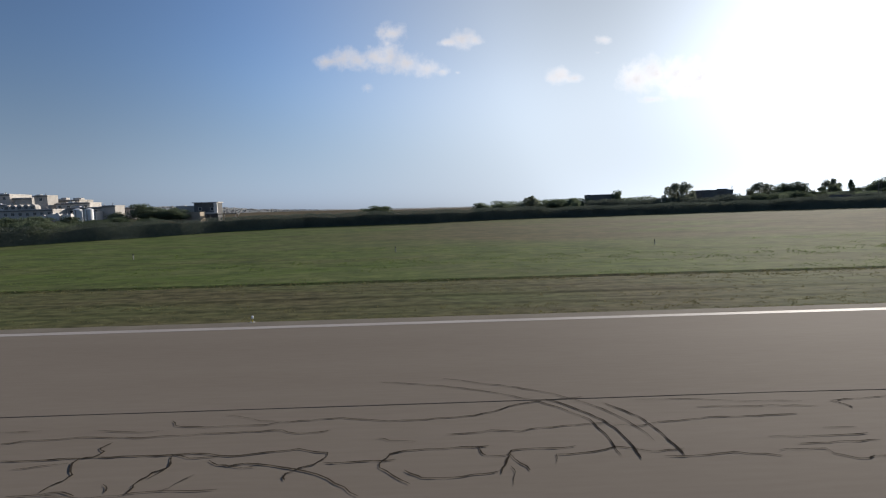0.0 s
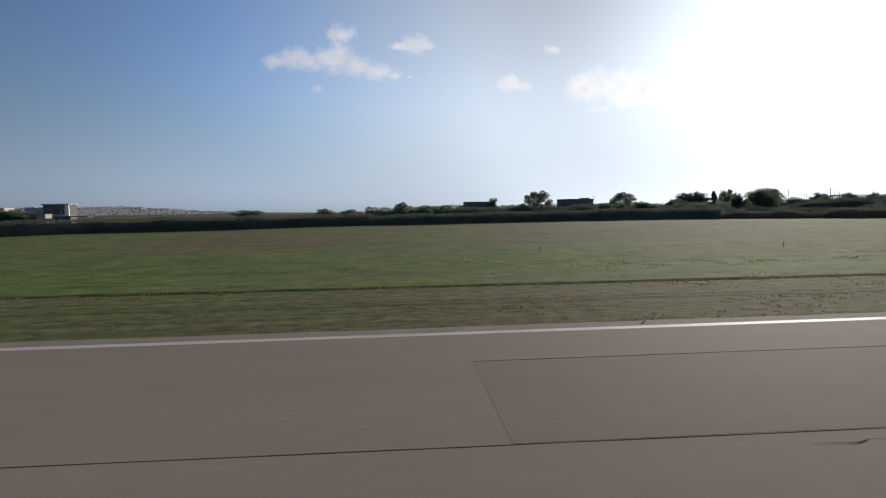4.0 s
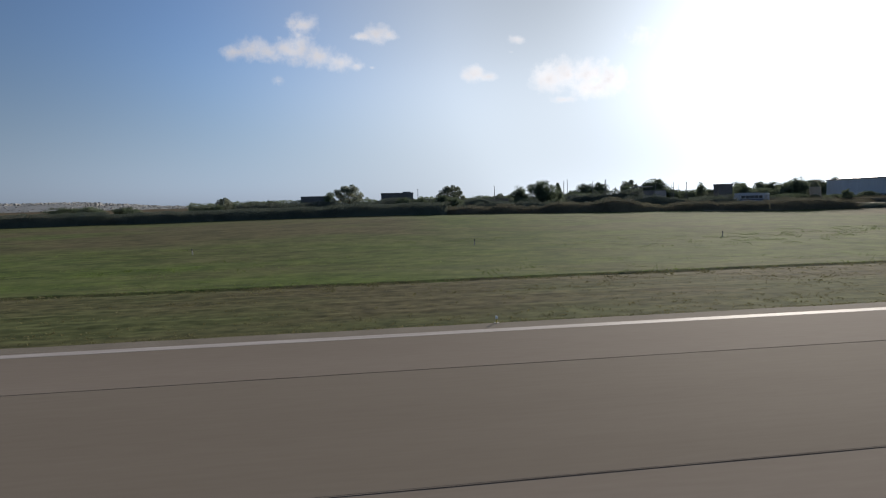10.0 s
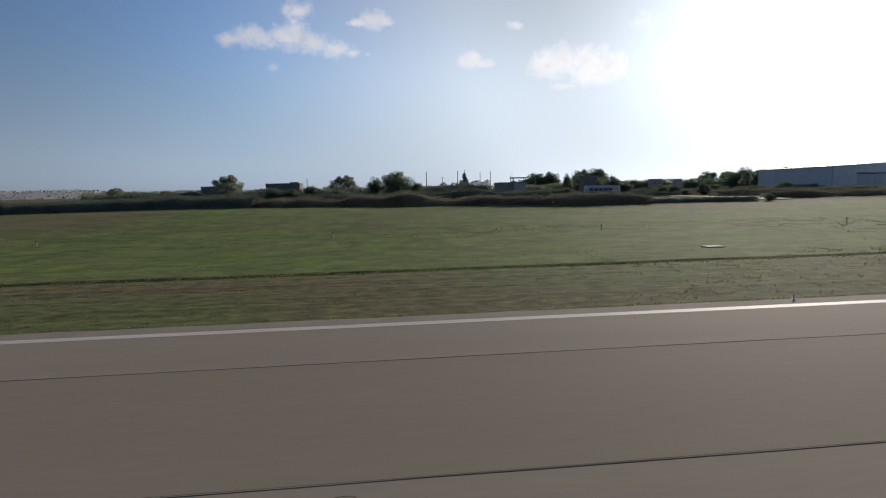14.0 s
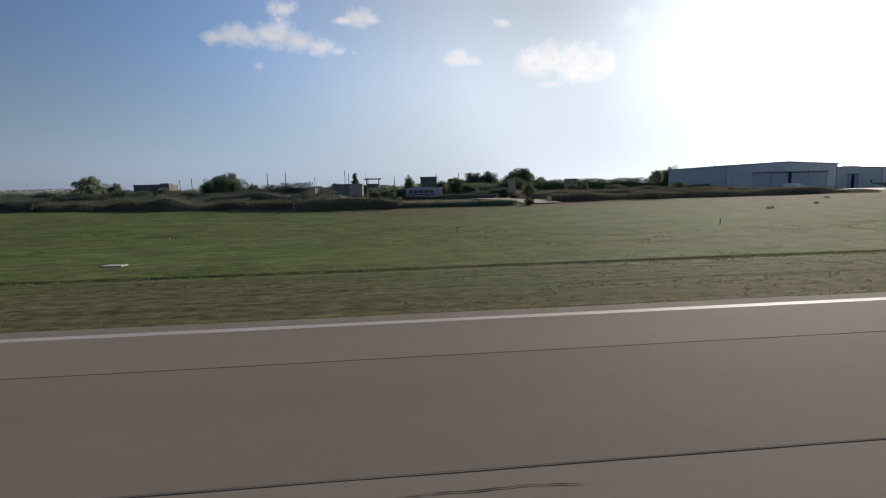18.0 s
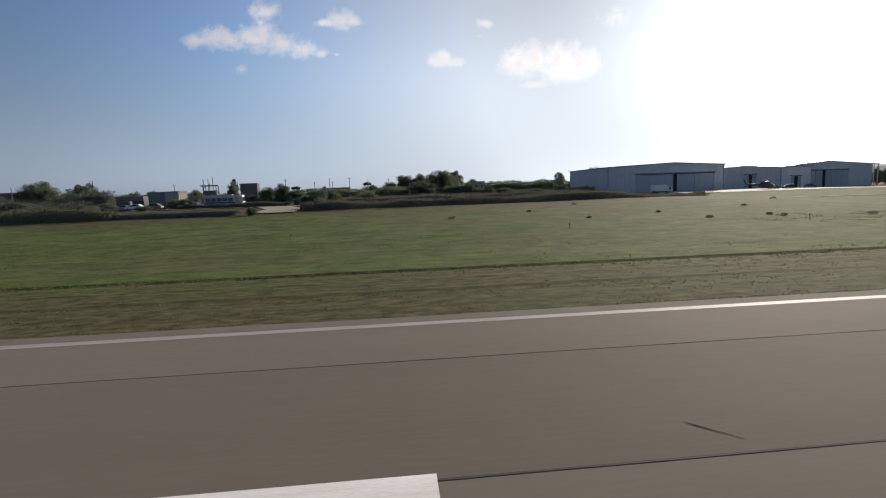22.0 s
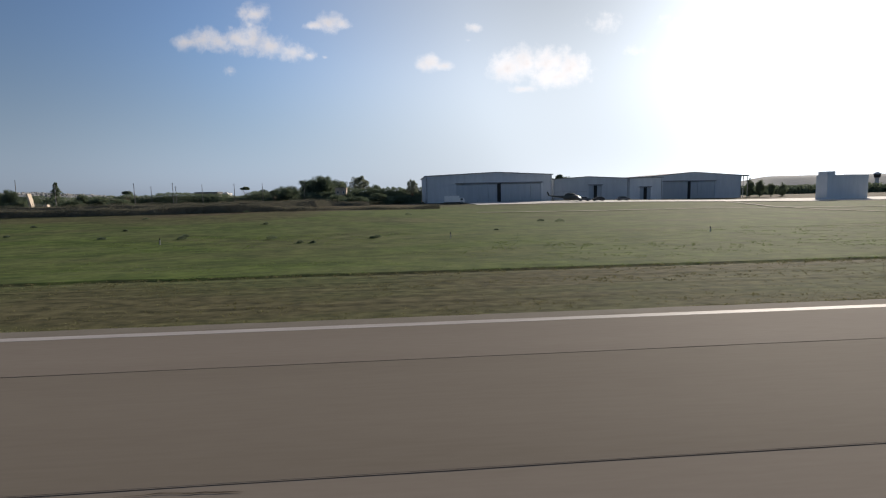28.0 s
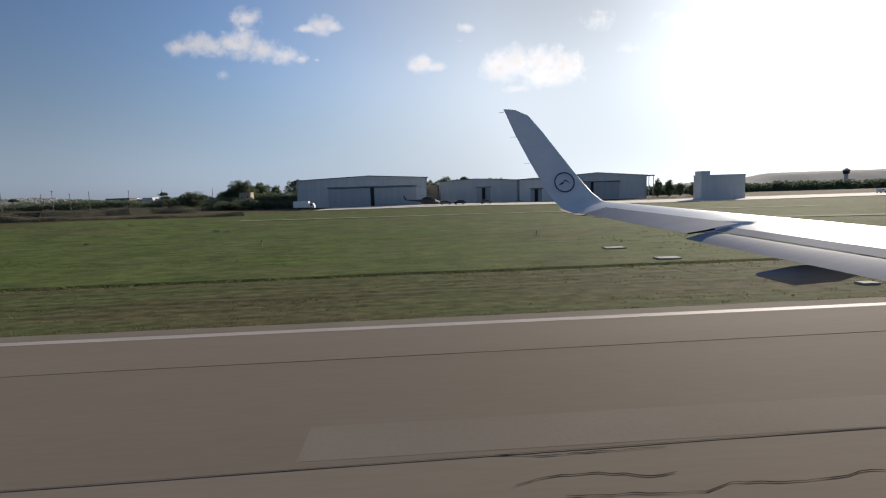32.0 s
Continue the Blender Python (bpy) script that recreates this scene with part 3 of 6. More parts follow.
crack((17.24, 9.46), (18.10, 9.48), (18.76, 9.38), (19.37, 9.43), (20.12, 9.53), (21.15, 9.48), (21.80, 9.47), (22.46, 9.57), (23.04, 9.63), width=0.016)
crack((14.23, 8.19), (14.78, 8.31), (15.34, 8.27), (15.76, 8.29), (16.87, 8.27), (17.76, 8.25), (18.58, 8.14), (18.88, 8.25), (19.18, 8.35), (19.75, 8.37), width=0.016)
crack((15.40, 8.27), (15.35, 8.02), (15.24, 7.66), width=0.016)
crack((20.11, 8.31), (20.81, 8.21), (21.85, 8.20), (22.96, 8.26), width=0.016)
crack((19.25, 7.40), (19.87, 7.44), (20.62, 7.35), (20.93, 7.39), (21.56, 7.43), (22.21, 7.51), (22.91, 7.54), width=0.016)
crack((24.34, 9.35), (25.59, 9.30), (25.97, 9.43), (26.86, 9.48), (27.63, 9.32), (27.82, 9.42), (28.66, 9.38), (29.47, 9.44), (30.70, 9.39), (31.07, 9.34), (31.47, 9.04), width=0.016)
crack((25.62, 8.16), (25.43, 8.43), (25.35, 8.68), (25.34, 9.01), width=0.022)
crack((26.05, 8.07), (25.88, 8.44), (25.84, 8.91), (26.01, 9.35), width=0.022)
crack((26.02, 8.15), (27.15, 8.10), (28.24, 8.18), (28.75, 8.23), (29.54, 8.06), (29.84, 8.13), (30.50, 8.04), width=0.016)
crack((28.83, 7.77), (29.17, 7.92), (29.88, 7.98), (30.29, 7.80), (30.53, 7.89), (31.48, 7.97), width=0.016)
crack((30.64, 8.45), (31.87, 8.47), (32.79, 8.46), (33.53, 8.42), width=0.016)
crack((32.81, 8.41), (32.84, 8.18), (32.56, 8.02), (31.85, 8.01), width=0.016)
crack((31.31, 9.40), (32.05, 9.45), (33.61, 9.33), width=0.012)
crack((52.43, 8.51), (53.46, 8.41), (53.87, 8.56), (54.87, 8.38), (55.45, 8.45), (55.82, 8.55), (56.48, 8.45), (58.63, 8.38), (60.18, 8.32), (61.48, 8.53), (62.06, 8.51), (63.21, 8.36), (64.47, 8.44), (65.54, 8.35), width=0.0145)
crack((58.30, 7.61), (59.72, 7.53), (60.76, 7.54), (61.53, 7.66), (62.14, 7.49), (62.95, 7.65), (63.56, 7.75), (64.29, 7.60), (65.32, 7.04), (65.89, 6.92), (66.97, 6.85), (67.39, 6.69), width=0.0145)
crack((63.05, 7.32), (63.93, 7.44), width=0.0145)
crack((62.80, 6.95), (63.77, 6.99), (65.32, 7.04), (67.13, 7.32), width=0.0145)
crack((69.90, 9.13), (70.76, 9.12), (71.65, 9.11), (72.75, 9.00), width=0.0145)
crack((72.75, 9.00), (73.89, 8.99), (76.29, 8.99), (77.61, 9.09), (80.09, 9.07), width=0.0145)
crack((72.37, 9.34), (72.75, 9.00), width=0.0145)
crack((69.93, 8.34), (71.53, 8.30), (72.56, 8.25), (73.63, 8.27), (75.47, 8.21), (75.84, 8.27), (76.90, 8.15), (78.09, 8.17), (80.08, 8.11), width=0.0145)
crack((72.65, 8.62), (72.27, 8.37), (71.85, 8.04), width=0.0145)
crack((74.10, 8.24), (73.79, 7.88), (73.55, 7.78), width=0.0145)
crack((66.16, 9.36), (66.06, 8.97), width=0.0145)
crack((65.78, 9.02), (66.40, 9.16), (66.77, 9.23), (67.98, 9.25), width=0.0145)
crack((76.94, 9.13), (77.88, 9.13), (78.90, 8.98), (79.89, 8.96), (81.10, 9.01), (81.52, 8.87), (83.01, 9.06), (83.64, 8.92), (84.48, 9.13), (85.18, 9.17), (86.32, 9.07), (87.58, 8.97), (88.51, 8.90), (89.47, 8.71), width=0.0145)
crack((79.48, 9.25), (79.16, 9.12), (78.94, 8.84), width=0.0145)
crack((83.79, 8.63), (83.20, 8.24), width=0.0145)
crack((86.37, 9.06), (86.46, 8.46), (86.39, 7.74), width=0.0145)
crack((88.49, 7.43), (90.57, 7.44), width=0.0145)
crack((90.85, 9.07), (90.89, 8.51), (90.91, 7.93), width=0.02)
crack((92.99, 8.25), (93.87, 8.21), (94.71, 8.36), (95.77, 8.59), width=0.0145)
crack((101.05, 8.70), (102.41, 8.74), (103.45, 8.68), (103.74, 8.54), (105.09, 8.44), (105.11, 8.06), width=0.0145)
crack((108.53, 7.52), (109.36, 7.60), (111.14, 7.49), width=0.0145)
crack((283.60, 8.06), (283.90, 8.14), (284.96, 8.10), (285.46, 8.21), (286.54, 8.08), width=0.0145)
crack((289.84, 8.19), (291.90, 8.27), (293.43, 8.28), width=0.0145)
crack((290.95, 6.75), (292.30, 6.80), width=0.0145)
crack((360.25, 8.47), (361.26, 8.43), (361.37, 8.49), (363.20, 8.51), (363.98, 8.59), (365.23, 8.56), (366.28, 8.55), (366.82, 8.47), (367.35, 8.48), width=0.0145)
crack((370.15, 8.62), (370.59, 8.42), (371.01, 8.35), (371.27, 8.45), (372.34, 8.58), (374.15, 8.69), width=0.0145)
crack((367.08, 7.67), (367.57, 7.77), (368.11, 7.67), width=0.0145)
crack((259.72, 10.04), (260.11, 9.56), (260.49, 9.13), width=0.02)
crack((266.33, 9.28), (266.84, 8.72), (267.36, 8.08), width=0.02)
crack((266.14, 8.29), (266.76, 8.33), width=0.02)
crack((66.6, 8.70), (66.6, 8.17), (66.7, 7.72), (66.4, 7.52), width=0.02)
crack((382.7, 8.13), (383.6, 8.36), (384.3, 8.37), (385.2, 8.14), (385.7, 8.22), width=0.014)
crack((383.5, 7.74), (385.9, 7.59), (386.5, 7.82), (387.5, 7.71), (388.3, 7.74), (388.9, 7.87), (389.4, 7.85), width=0.014)
crack((382.5, 9.19), (383.4, 9.06), (386.0, 9.14), width=0.014)
crack((188.86, 8.37), (191.25, 8.35), (193.24, 8.31), (195.34, 8.35), (196.28, 8.29), width=0.045)
crack((196.28, 8.29), (198.60, 8.28), (199.76, 8.30), (201.73, 8.28), width=0.012)
crack((193.93, 7.66), (195.09, 7.64), (197.09, 7.62), (198.57, 7.58), width=0.06)
crack((192.90, 7.81), (193.50, 7.95), (194.05, 7.77), (194.76, 7.85), (195.68, 7.89), (196.27, 8.03), (197.13, 7.87), (198.29, 7.85), (198.74, 7.73), (199.50, 7.37), (200.21, 7.07), width=0.014)
crack((204.40, 8.00), (204.97, 8.03), (206.35, 8.04), (206.95, 8.03), (207.78, 7.93), width=0.014)
crack((323.75, 8.44), (324.48, 8.49), (325.08, 8.42), (325.97, 8.36), width=0.014)
crack((357.08, 8.67), (358.06, 8.56), (358.56, 8.42), (359.31, 8.57), (360.22, 8.56), (360.82, 8.60), (361.86, 8.58), (362.60, 8.47), (363.16, 8.57), width=0.012)
crack((359.31, 7.10), (359.43, 7.35), (359.60, 7.47), (360.64, 7.51), (361.58, 7.65), (361.96, 7.59), (362.66, 7.64), (363.20, 7.55), width=0.014)
crack((129.9, 8.13), (131.0, 8.23), (131.7, 8.30))
crack((155.0, 8.14), (156.2, 8.23), (156.5, 7.86))
crack((221.5, 8.42), (222.5, 8.38), (223.3, 8.47))
crack((279.4, 8.13), (280.3, 8.18), (281.3, 8.33))
crack((293.7, 8.51), (295.6, 8.57), (297.1, 8.61))
crack((298.5, 7.81), (299.7, 7.85), (302.5, 7.95))


def asphalt_patch(x0, x1, y0, y1, mat):
    tagged(strip("asphalt_patch", x0, x1, y0, y1, 0.007, mat, x1 - x0, 0.0, 0.01), "rectangular repair patch in the runway asphalt", "asphalt patch", kind="structure")


asphalt_patch(378.6, 402.0, 9.4, 10.9, M_PATCH)


# ---- grass ----
def blades(name, x0, x1, y0, y1, per_m2, h0, h1, w, mat, seed, label, lean=0.5, bare=-0.25, grain=(0.12, 0.35)):
    """Loose tufts of upright grass blades."""
    g = np.random.default_rng(seed)
    n = int((x1 - x0) * (y1 - y0) * per_m2)
    x, y = g.uniform(x0, x1, n), g.uniform(y0, y1, n)
    keep = np.array([noise.noise((a * grain[0], b * grain[1], seed)) > bare for a, b in zip(x, y)])
    x, y = x[keep], y[keep]
    n = len(x)
    z = np.array([ground_z(a, b) for a, b in zip(x, y)]) - 0.03
    v = np.zeros((n, 3, 3, 3))
    for k in range(3):
        a = g.uniform(0, 2 * np.pi, n)
        h, ww = g.uniform(h0, h1, n), w * g.uniform(0.6, 1.4, n)
        dx, dy = np.cos(a), np.sin(a)
        base = np.stack([x + dx * 0.04, y + dy * 0.04, z], 1)
        side = np.stack([-dy * ww, dx * ww, np.zeros(n)], 1)
        top = np.stack([dx * h * lean, dy * h * lean, h], 1)
        v[:, k, 0], v[:, k, 1], v[:, k, 2] = base - side, base + side, base + top
    m = n * 3
    me = bpy.data.meshes.new(name)
    me.vertices.add(m * 3)
    me.vertices.foreach_set("co", v.ravel())
    me.loops.add(m * 3)
    me.loops.foreach_set("vertex_index", np.arange(m * 3))
    me.polygons.add(m)
    me.polygons.foreach_set("loop_start", np.arange(m) * 3)
    me.materials.append(mat)
    me.update(calc_edges=True)
    tagged(new(name, me), label, "grass", kind="stuff")


blades("mown_grass", -30, 440, 20.6, 33.2, 26.0, 0.03, 0.075, 0.028, M_MOWN, 1, "short brownish mown grass beside the runway", 0.9, bare=0.0, grain=(0.7, 1.0))
blades("mown_tufts", -30, 440, 21, 33.2, 9.0, 0.05, 0.12, 0.04, M_MOWN, 6, "scattered coarse tufts standing in the mown grass", 0.8, bare=0.22, grain=(1.1, 1.5))
blades("verge_grass", -30, 440, 20.58, 20.95, 60.0, 0.04, 0.11, 0.025, M_MOWN, 2, "ragged fringe of grass along the asphalt")
blades("ditch_grass", -60, 470, 33.2, 34.0, 22.0, 0.03, 0.08, 0.03, M_BLADE, 3, "taller dark grass along a shallow ditch", bare=-0.1)
blades("field_grass", -60, 500, 33.9, 62, 5.0, 0.04, 0.09, 0.045, M_BLADE, 4, "green field grass with scattered taller tufts", 1.1, 0.05, (0.35, 0.5))


# ---- trees and scrub ----
def crown_points(g, clumps, per, rx, rz, z0, style):
    """Leaf places: uneven clumps over a dome, or filling a rounder crown."""
    pts = []
    for k in range(clumps):
        d = g.normal(size=3)
        d /= np.linalg.norm(d)
        if style == "open":
            # clumps at the ends of the limbs, scalloped above, open below
            a, up = k * 2.4 + g.uniform(-0.4, 0.4), (k + 0.5) / clumps
            r = math.sqrt(1 - up * up * 0.92) * g.uniform(0.78, 1.0) * (0.5 if k % 3 == 0 else 1)
            c = np.array([math.cos(a) * rx * r, math.sin(a) * rx * r, z0 + rz * (0.35 + 1.35 * up) * g.uniform(0.9, 1.06)])
            cr = g.uniform(0.2, 0.34) * rz
        else:
            r = g.uniform(0.45, 0.95) if style != "dense" else g.uniform(0.25, 0.93)
            c = np.array([d[0] * rx * r, d[1] * rx * r, z0 + rz + d[2] * rz * r])
            if style == "umbrella":
                c[2] = z0 + rz * 1.5 + abs(d[2]) * rz * 0.4
            cr = g.uniform(0.2, 0.36) * min(rx, rz)
        q = g.normal(size=(per, 3))
        q *= (g.uniform(0.1, 1, per) ** 0.42 / np.linalg.norm(q, axis=1))[:, None]
        pts.append(c + q * cr * np.array([1.15, 1.15, 0.85]))
    return np.concatenate(pts)


def tree_meshes(style, seed):
    """Trunk and crown, one metre high and about one metre across, to be scaled."""
    g = np.random.default_rng(seed)
    if style == "conifer":
        pts = []
        for k in range(11):
            zz = 0.12 + 0.085 * k
            rr = 0.46 * (1 - zz) + 0.04
            for j in range(6):
                a = g.uniform(0, 6.28)
                s = g.uniform(0.2, 1, 22)[:, None]
                pts.append(np.array([0, 0, zz]) + s * np.array([rr * math.cos(a), rr * math.sin(a), -0.04]) + g.normal(size=(22, 3)) * 0.022)
        pts = np.concatenate(pts)
        crown = quads_me("crown", pts, 0.04, g, M_LEAF)
        trunk = tube_me("trunk", [(0, 0, 0), (0, 0, 0.5), (0, 0, 0.97)], [0.03, 0.018, 0.004], M_BARK)
        return trunk, crown
    n, per, rz, z0, sz, mat = {"open": (36, 280, 0.36, 0.26, 0.0165, M_EUCA), "dense": (95, 260, 0.44, 0.10, 0.0145, M_LEAF),
                               "umbrella": (40, 90, 0.26, 0.42, 0.026, M_LEAF), "bush": (80, 130, 0.48, 0.02, 0.021, M_LEAF)}[style]
    crown = quads_me("crown", crown_points(g, n, per, 0.46, rz, z0, style), sz, g, mat)
    bm = bmesh.new()
    base = 0.035 if style != "bush" else 0.02
    limbs = [([(0, 0, 0), (0.01, 0.01, z0 * 0.6), (0.0, 0.02, z0 + rz)], [base, base * 0.75, base * 0.25])]
    for k in range(6):
        a = k * 1.05 + g.uniform(-0.3, 0.3)
        zb = z0 * g.uniform(0.6, 1.0) + 0.02
        limbs.append(([(0, 0, zb), (0.14 * math.cos(a), 0.14 * math.sin(a), zb + 0.16), (0.34 * math.cos(a), 0.34 * math.sin(a), zb + 0.1 + rz * 0.9)],
                      [base * 0.55, base * 0.35, base * 0.1]))
    for p, r in limbs:
        bm.from_mesh(tube_me("limb", p, r, M_BARK, 6))
    return finish("trunk", bm, M_BARK, True), crown


TREES = {s: [tree_meshes(s, 10 * i + k) for k in range(c)] for i, (s, c) in enumerate((("open", 3), ("dense", 4), ("umbrella", 2), ("bush", 3), ("conifer", 1)))}
WORDS = {"open": ("eucalyptus_tree", "tall open-crowned eucalyptus with grey-green foliage clumps", "tree"),
         "dense": ("broadleaf_tree", "dense dark green broadleaf tree at the airfield edge", "tree"),
         "umbrella": ("umbrella_pine", "small flat-topped umbrella pine against the sky", "tree"),
         "bush": ("shrub", "dark green rounded shrub in the boundary scrub", "shrub"),
         "conifer": ("conifer", "narrow dark conifer standing above the yard", "tree")}
made = 0


def tree(style, x, y, top, half):
    global made
    z = ground_z(x, y) - 0.1
    name, label, cat = WORDS[style]
    ob = thing(name, x, y, z, label, cat, "airfield boundary trees", turn=(made * 77) % 360)
    trunk, crown = TREES[style][made % len(TREES[style])]
    made += 1
    ob.scale = (half * 2.1, half * 2.1, top - z)
    part("trunk", trunk, ob)
    part("crown", crown, ob)


for a in ((97.8, 189.6, 13.2, 5.8), (138.2, 203, 12.7, 5.9), (299, 368, 19.8, 7.6), (333.8, 238, 12.6, 2.9),
          (46, 217, 9.7, 3.8)):
    tree("open", *a)
# round the factory and the boundary
for a in ((-76, 92, 5.8, 4.1), (-69, 90, 5.2, 3.5), (-84, 96, 6.3, 4.3), (-69, 96, 4.4, 2.8), (-92, 140, 4.5, 5.3), (-92, 150, 4.9, 4.4), (-117, 208, 10.2, 6.4), (-105, 211, 7.9, 5.4), (-110.5, 209, 8.4, 4.2),
          (-126, 205, 6.8, 4.6), (20, 170, 6.5, 3.9), (28, 175, 6, 4.4), (-23, 230, 7, 7.5), (56, 215, 7.5, 5.9), (65, 218, 7.8, 3.6)):
    tree("dense", *a)
# behind the hedge and in the yard
for a in ((158.5, 148, 10.9, 4.9), (164, 151, 8.3, 2.2), (152.2, 151, 9.6, 2.6), (117.6, 172, 7.3, 3.4), (123.5, 173, 6.8, 3.6), (130.7, 172, 8, 3.6), (135.4, 172.5, 6.8, 3), (87.3, 226.8, 11, 3), (183, 190, 8, 2.6),
          (158, 200, 8.6, 2.9), (209.3, 147, 9.4, 1.7), (218.4, 147.4, 7.7, 2.3), (222.6, 146, 8.3, 2.4), (227, 146.5, 6.9, 2.6)):
    tree("dense", *a)
# the grove and the wood behind the hangars
for a in ((269.5, 266, 10.4, 8), (282, 303, 17, 8.6), (289, 318, 14.6, 6), (289, 352, 15.4, 4), (275, 305, 12.5, 6.5), (263, 365, 16.7, 8.7), (275, 368, 17, 7.2), (310, 357, 12.7, 5.5), (372, 292, 15.6, 6.5),
          (388, 296, 14.2, 6), (402, 294, 15, 6), (415, 300, 13.6, 5.5), (420, 352, 15.6, 7), (452, 420, 17, 8), (400, 345, 14.2, 6), (466, 470, 19.5, 8.5), (436, 430, 15.5, 6.5), (252, 360, 12, 6),
          (240, 330, 9.5, 7)):
    tree("dense", *a)
for a in ((212, 226, 8.9, 2.4), (407, 246, 13.5, 2.4), (239, 300, 11.3, 2.9), (272, 232, 8.1, 2.4)):
    tree("umbrella", *a)
tree("conifer", 188.5, 218, 12.3, 4.2)
for a in ((193, 227, 7.6, 3.2), (199, 229, 7.0, 3.0), (239.2, 126.5, 6.2, 1.6), (233.6, 131, 4.8, 1.8), (231.5, 134, 5.2, 2.0), (235.4, 128.6, 4.2, 1.6), (216, 140.5, 5.4, 2.0), (297, 251, 6.0, 3.4), (302.5, 253, 6.4, 3.0)):
    tree("bush", *a)
# round the factory and the boundary
for a in ((55, 180, 6.1, 2), (-98, 120, 5, 6), (-115, 112, 5.4, 7), (-70, 128, 4.4, 4), (-150, 195, 6.4, 5), (-158, 190, 5.6, 4.5), (-140, 198, 5.4, 4), (-168, 180, 6, 6)):
    tree("bush", *a)
# behind the hedge and in the yard
for a in ((163, 202, 8.4, 2.6), (150, 141, 5.6, 4), (222, 146, 5, 2.6), (229.2, 90.3, 3.25, 1.05), (189, 121, 4.6, 2.6), (178, 126, 4.2, 2.4), (170, 131, 4.8, 3), (159, 138, 5.2, 3.2), (197, 121, 3.8, 1.8),
          (203, 130, 5.2, 2.4), (200, 131, 5, 2.2)):
    tree("bush", *a)
# the grove and the wood behind the hangars
for a in ((326, 330, 8.6, 12), (499, 235, 9.6, 2.2), (505, 236, 8.6, 2.4), (510, 235, 7.9, 2), (516, 235, 7.2, 2), (320, 196, 5.6, 4), (311, 200, 5, 4), (328, 190, 4.8, 3.5), (302, 214, 5.2, 5),
          (236, 150, 5.4, 3), (246, 156, 5.4, 3.4)):
    tree("bush", *a)


def hedge(name, pts, height, depth, dens, size, mat, seed, label, ragged=0.35, upright=1.0):
    """A long belt of scrub along a line: many small leaves over an uneven top."""
    g = np.random.default_rng(seed)
    out, cv, cf = [], [], []
    for a, b in zip(pts, pts[1:]):
        ln = math.dist(a, b)
        n = int(ln * height * dens)
        s = g.uniform(0, 1, n)
        t = g.uniform(-0.5, 0.5, n) * depth
        px, py = a[0] + (b[0] - a[0]) * s, a[1] + (b[1] - a[1]) * s
        ox, oy = -(b[1] - a[1]) / ln, (b[0] - a[0]) / ln
        hh = np.array([height * (0.82 + ragged * noise.noise((p * 0.11, q * 0.11, seed)) + 0.5 * ragged * noise.noise((p * 0.6, q * 0.6, seed + 5))) for p, q in zip(px, py)])
        sway = np.array([noise.noise((p * 0.1, q * 0.1, seed + 9)) for p, q in zip(px, py)])
        wide = np.array([noise.noise((p * 0.23, q * 0.23, seed + 13)) for p, q in zip(px, py)])
        t = t * (0.95 + 0.6 * wide) + depth * (0.22 * sway + 0.08)
        px, py = px + ox * t, py + oy * t
        zz = g.uniform(0, 1, n) ** 0.6 * hh
        gz = np.array([ground_z(p, q) for p, q in zip(px, py)])
        out.append(np.stack([px, py, gz + zz], 1))
        k = max(2, int(ln / 2.5))
        for i in range(k + 1):
            f = i / k
            p, q = a[0] + (b[0] - a[0]) * f, a[1] + (b[1] - a[1]) * f
            sway = depth * (0.22 * noise.noise((p * 0.1, q * 0.1, seed + 9)) + 0.08)
            p, q = p + ox * sway, q + oy * sway
            z = ground_z(p, q)
            h2 = height * (0.6 + ragged * noise.noise((p * 0.11, q * 0.11, seed)))
            i0 = len(cv)
            cv += [(p - ox * depth * 0.2, q - oy * depth * 0.2, z - 0.2), (p - ox * depth * 0.1, q - oy * depth * 0.1, z + h2), (p + ox * depth * 0.3, q + oy * depth * 0.3, z + h2),
                   (p + ox * depth * 0.42, q + oy * depth * 0.42, z - 0.2)]
            if i:
                cf += [(i0 - 4 + j, i0 + j, i0 + j + 1, i0 - 3 + j) for j in range(3)]
    ob = thing(name, 0, 0, 0, label, "hedge", kind="stuff")
    part("foliage", quads_me("foliage", np.concatenate(out), size, g, mat, tall=1.3 * upright ** 0.3, upright=upright), ob)
    part("inner_growth", mesh_of("inner_growth", cv, cf, mat), ob)


hedge("boundary_hedge", [(-190, 61), (-120, 68.8), (-72, 82.6), (-45, 114.5)], 3.7, 7, 150, 0.08, M_REED, 56, "dark tangled hedge of bushes along the airfield boundary", 0.3, 1.1)
hedge("reed_hedge", [(-45, 114.5), (-30, 126.8), (5, 133), (36, 148)], 4.2, 7, 150, 0.075, M_REED, 21,
      "long dark hedge of reeds and scrub along the airfield boundary", 0.14, 3.0)
hedge("reed_hedge", [(33, 149), (66, 144), (99, 132), (126, 120)], 3.6, 7, 150, 0.08, M_REED, 29, "dark hedge of reeds and scrub along the field's crest", 0.14, 3.0)
hedge("slope_scrub", [(124, 121), (146, 111), (168, 99.5), (187, 92.5), (206, 91.5)], 2.5, 6, 160, 0.075, M_DRY, 22, "brown and green scrub on the bank below the yard", 0.55, 1.3)
hedge("mound_scrub", [(136, 156), (164, 142), (180, 136)], 4.0, 9, 100, 0.09, M_REED, 32, "tangled scrub on the mound hiding the yard", 0.6, 1.3)
hedge("mound_scrub", [(126, 134), (144, 127), (162, 119), (180, 111), (192, 108)], 3.0, 8, 110, 0.085, M_REED, 52, "dark tangled scrub between the bank and the mound", 0.75, 1.4)
hedge("tall_reeds", [(168, 139.5), (175, 137), (183, 134)], 5.4, 4, 120, 0.085, M_REED, 53, "tall pale reeds standing on the mound", 0.5, 3.5)
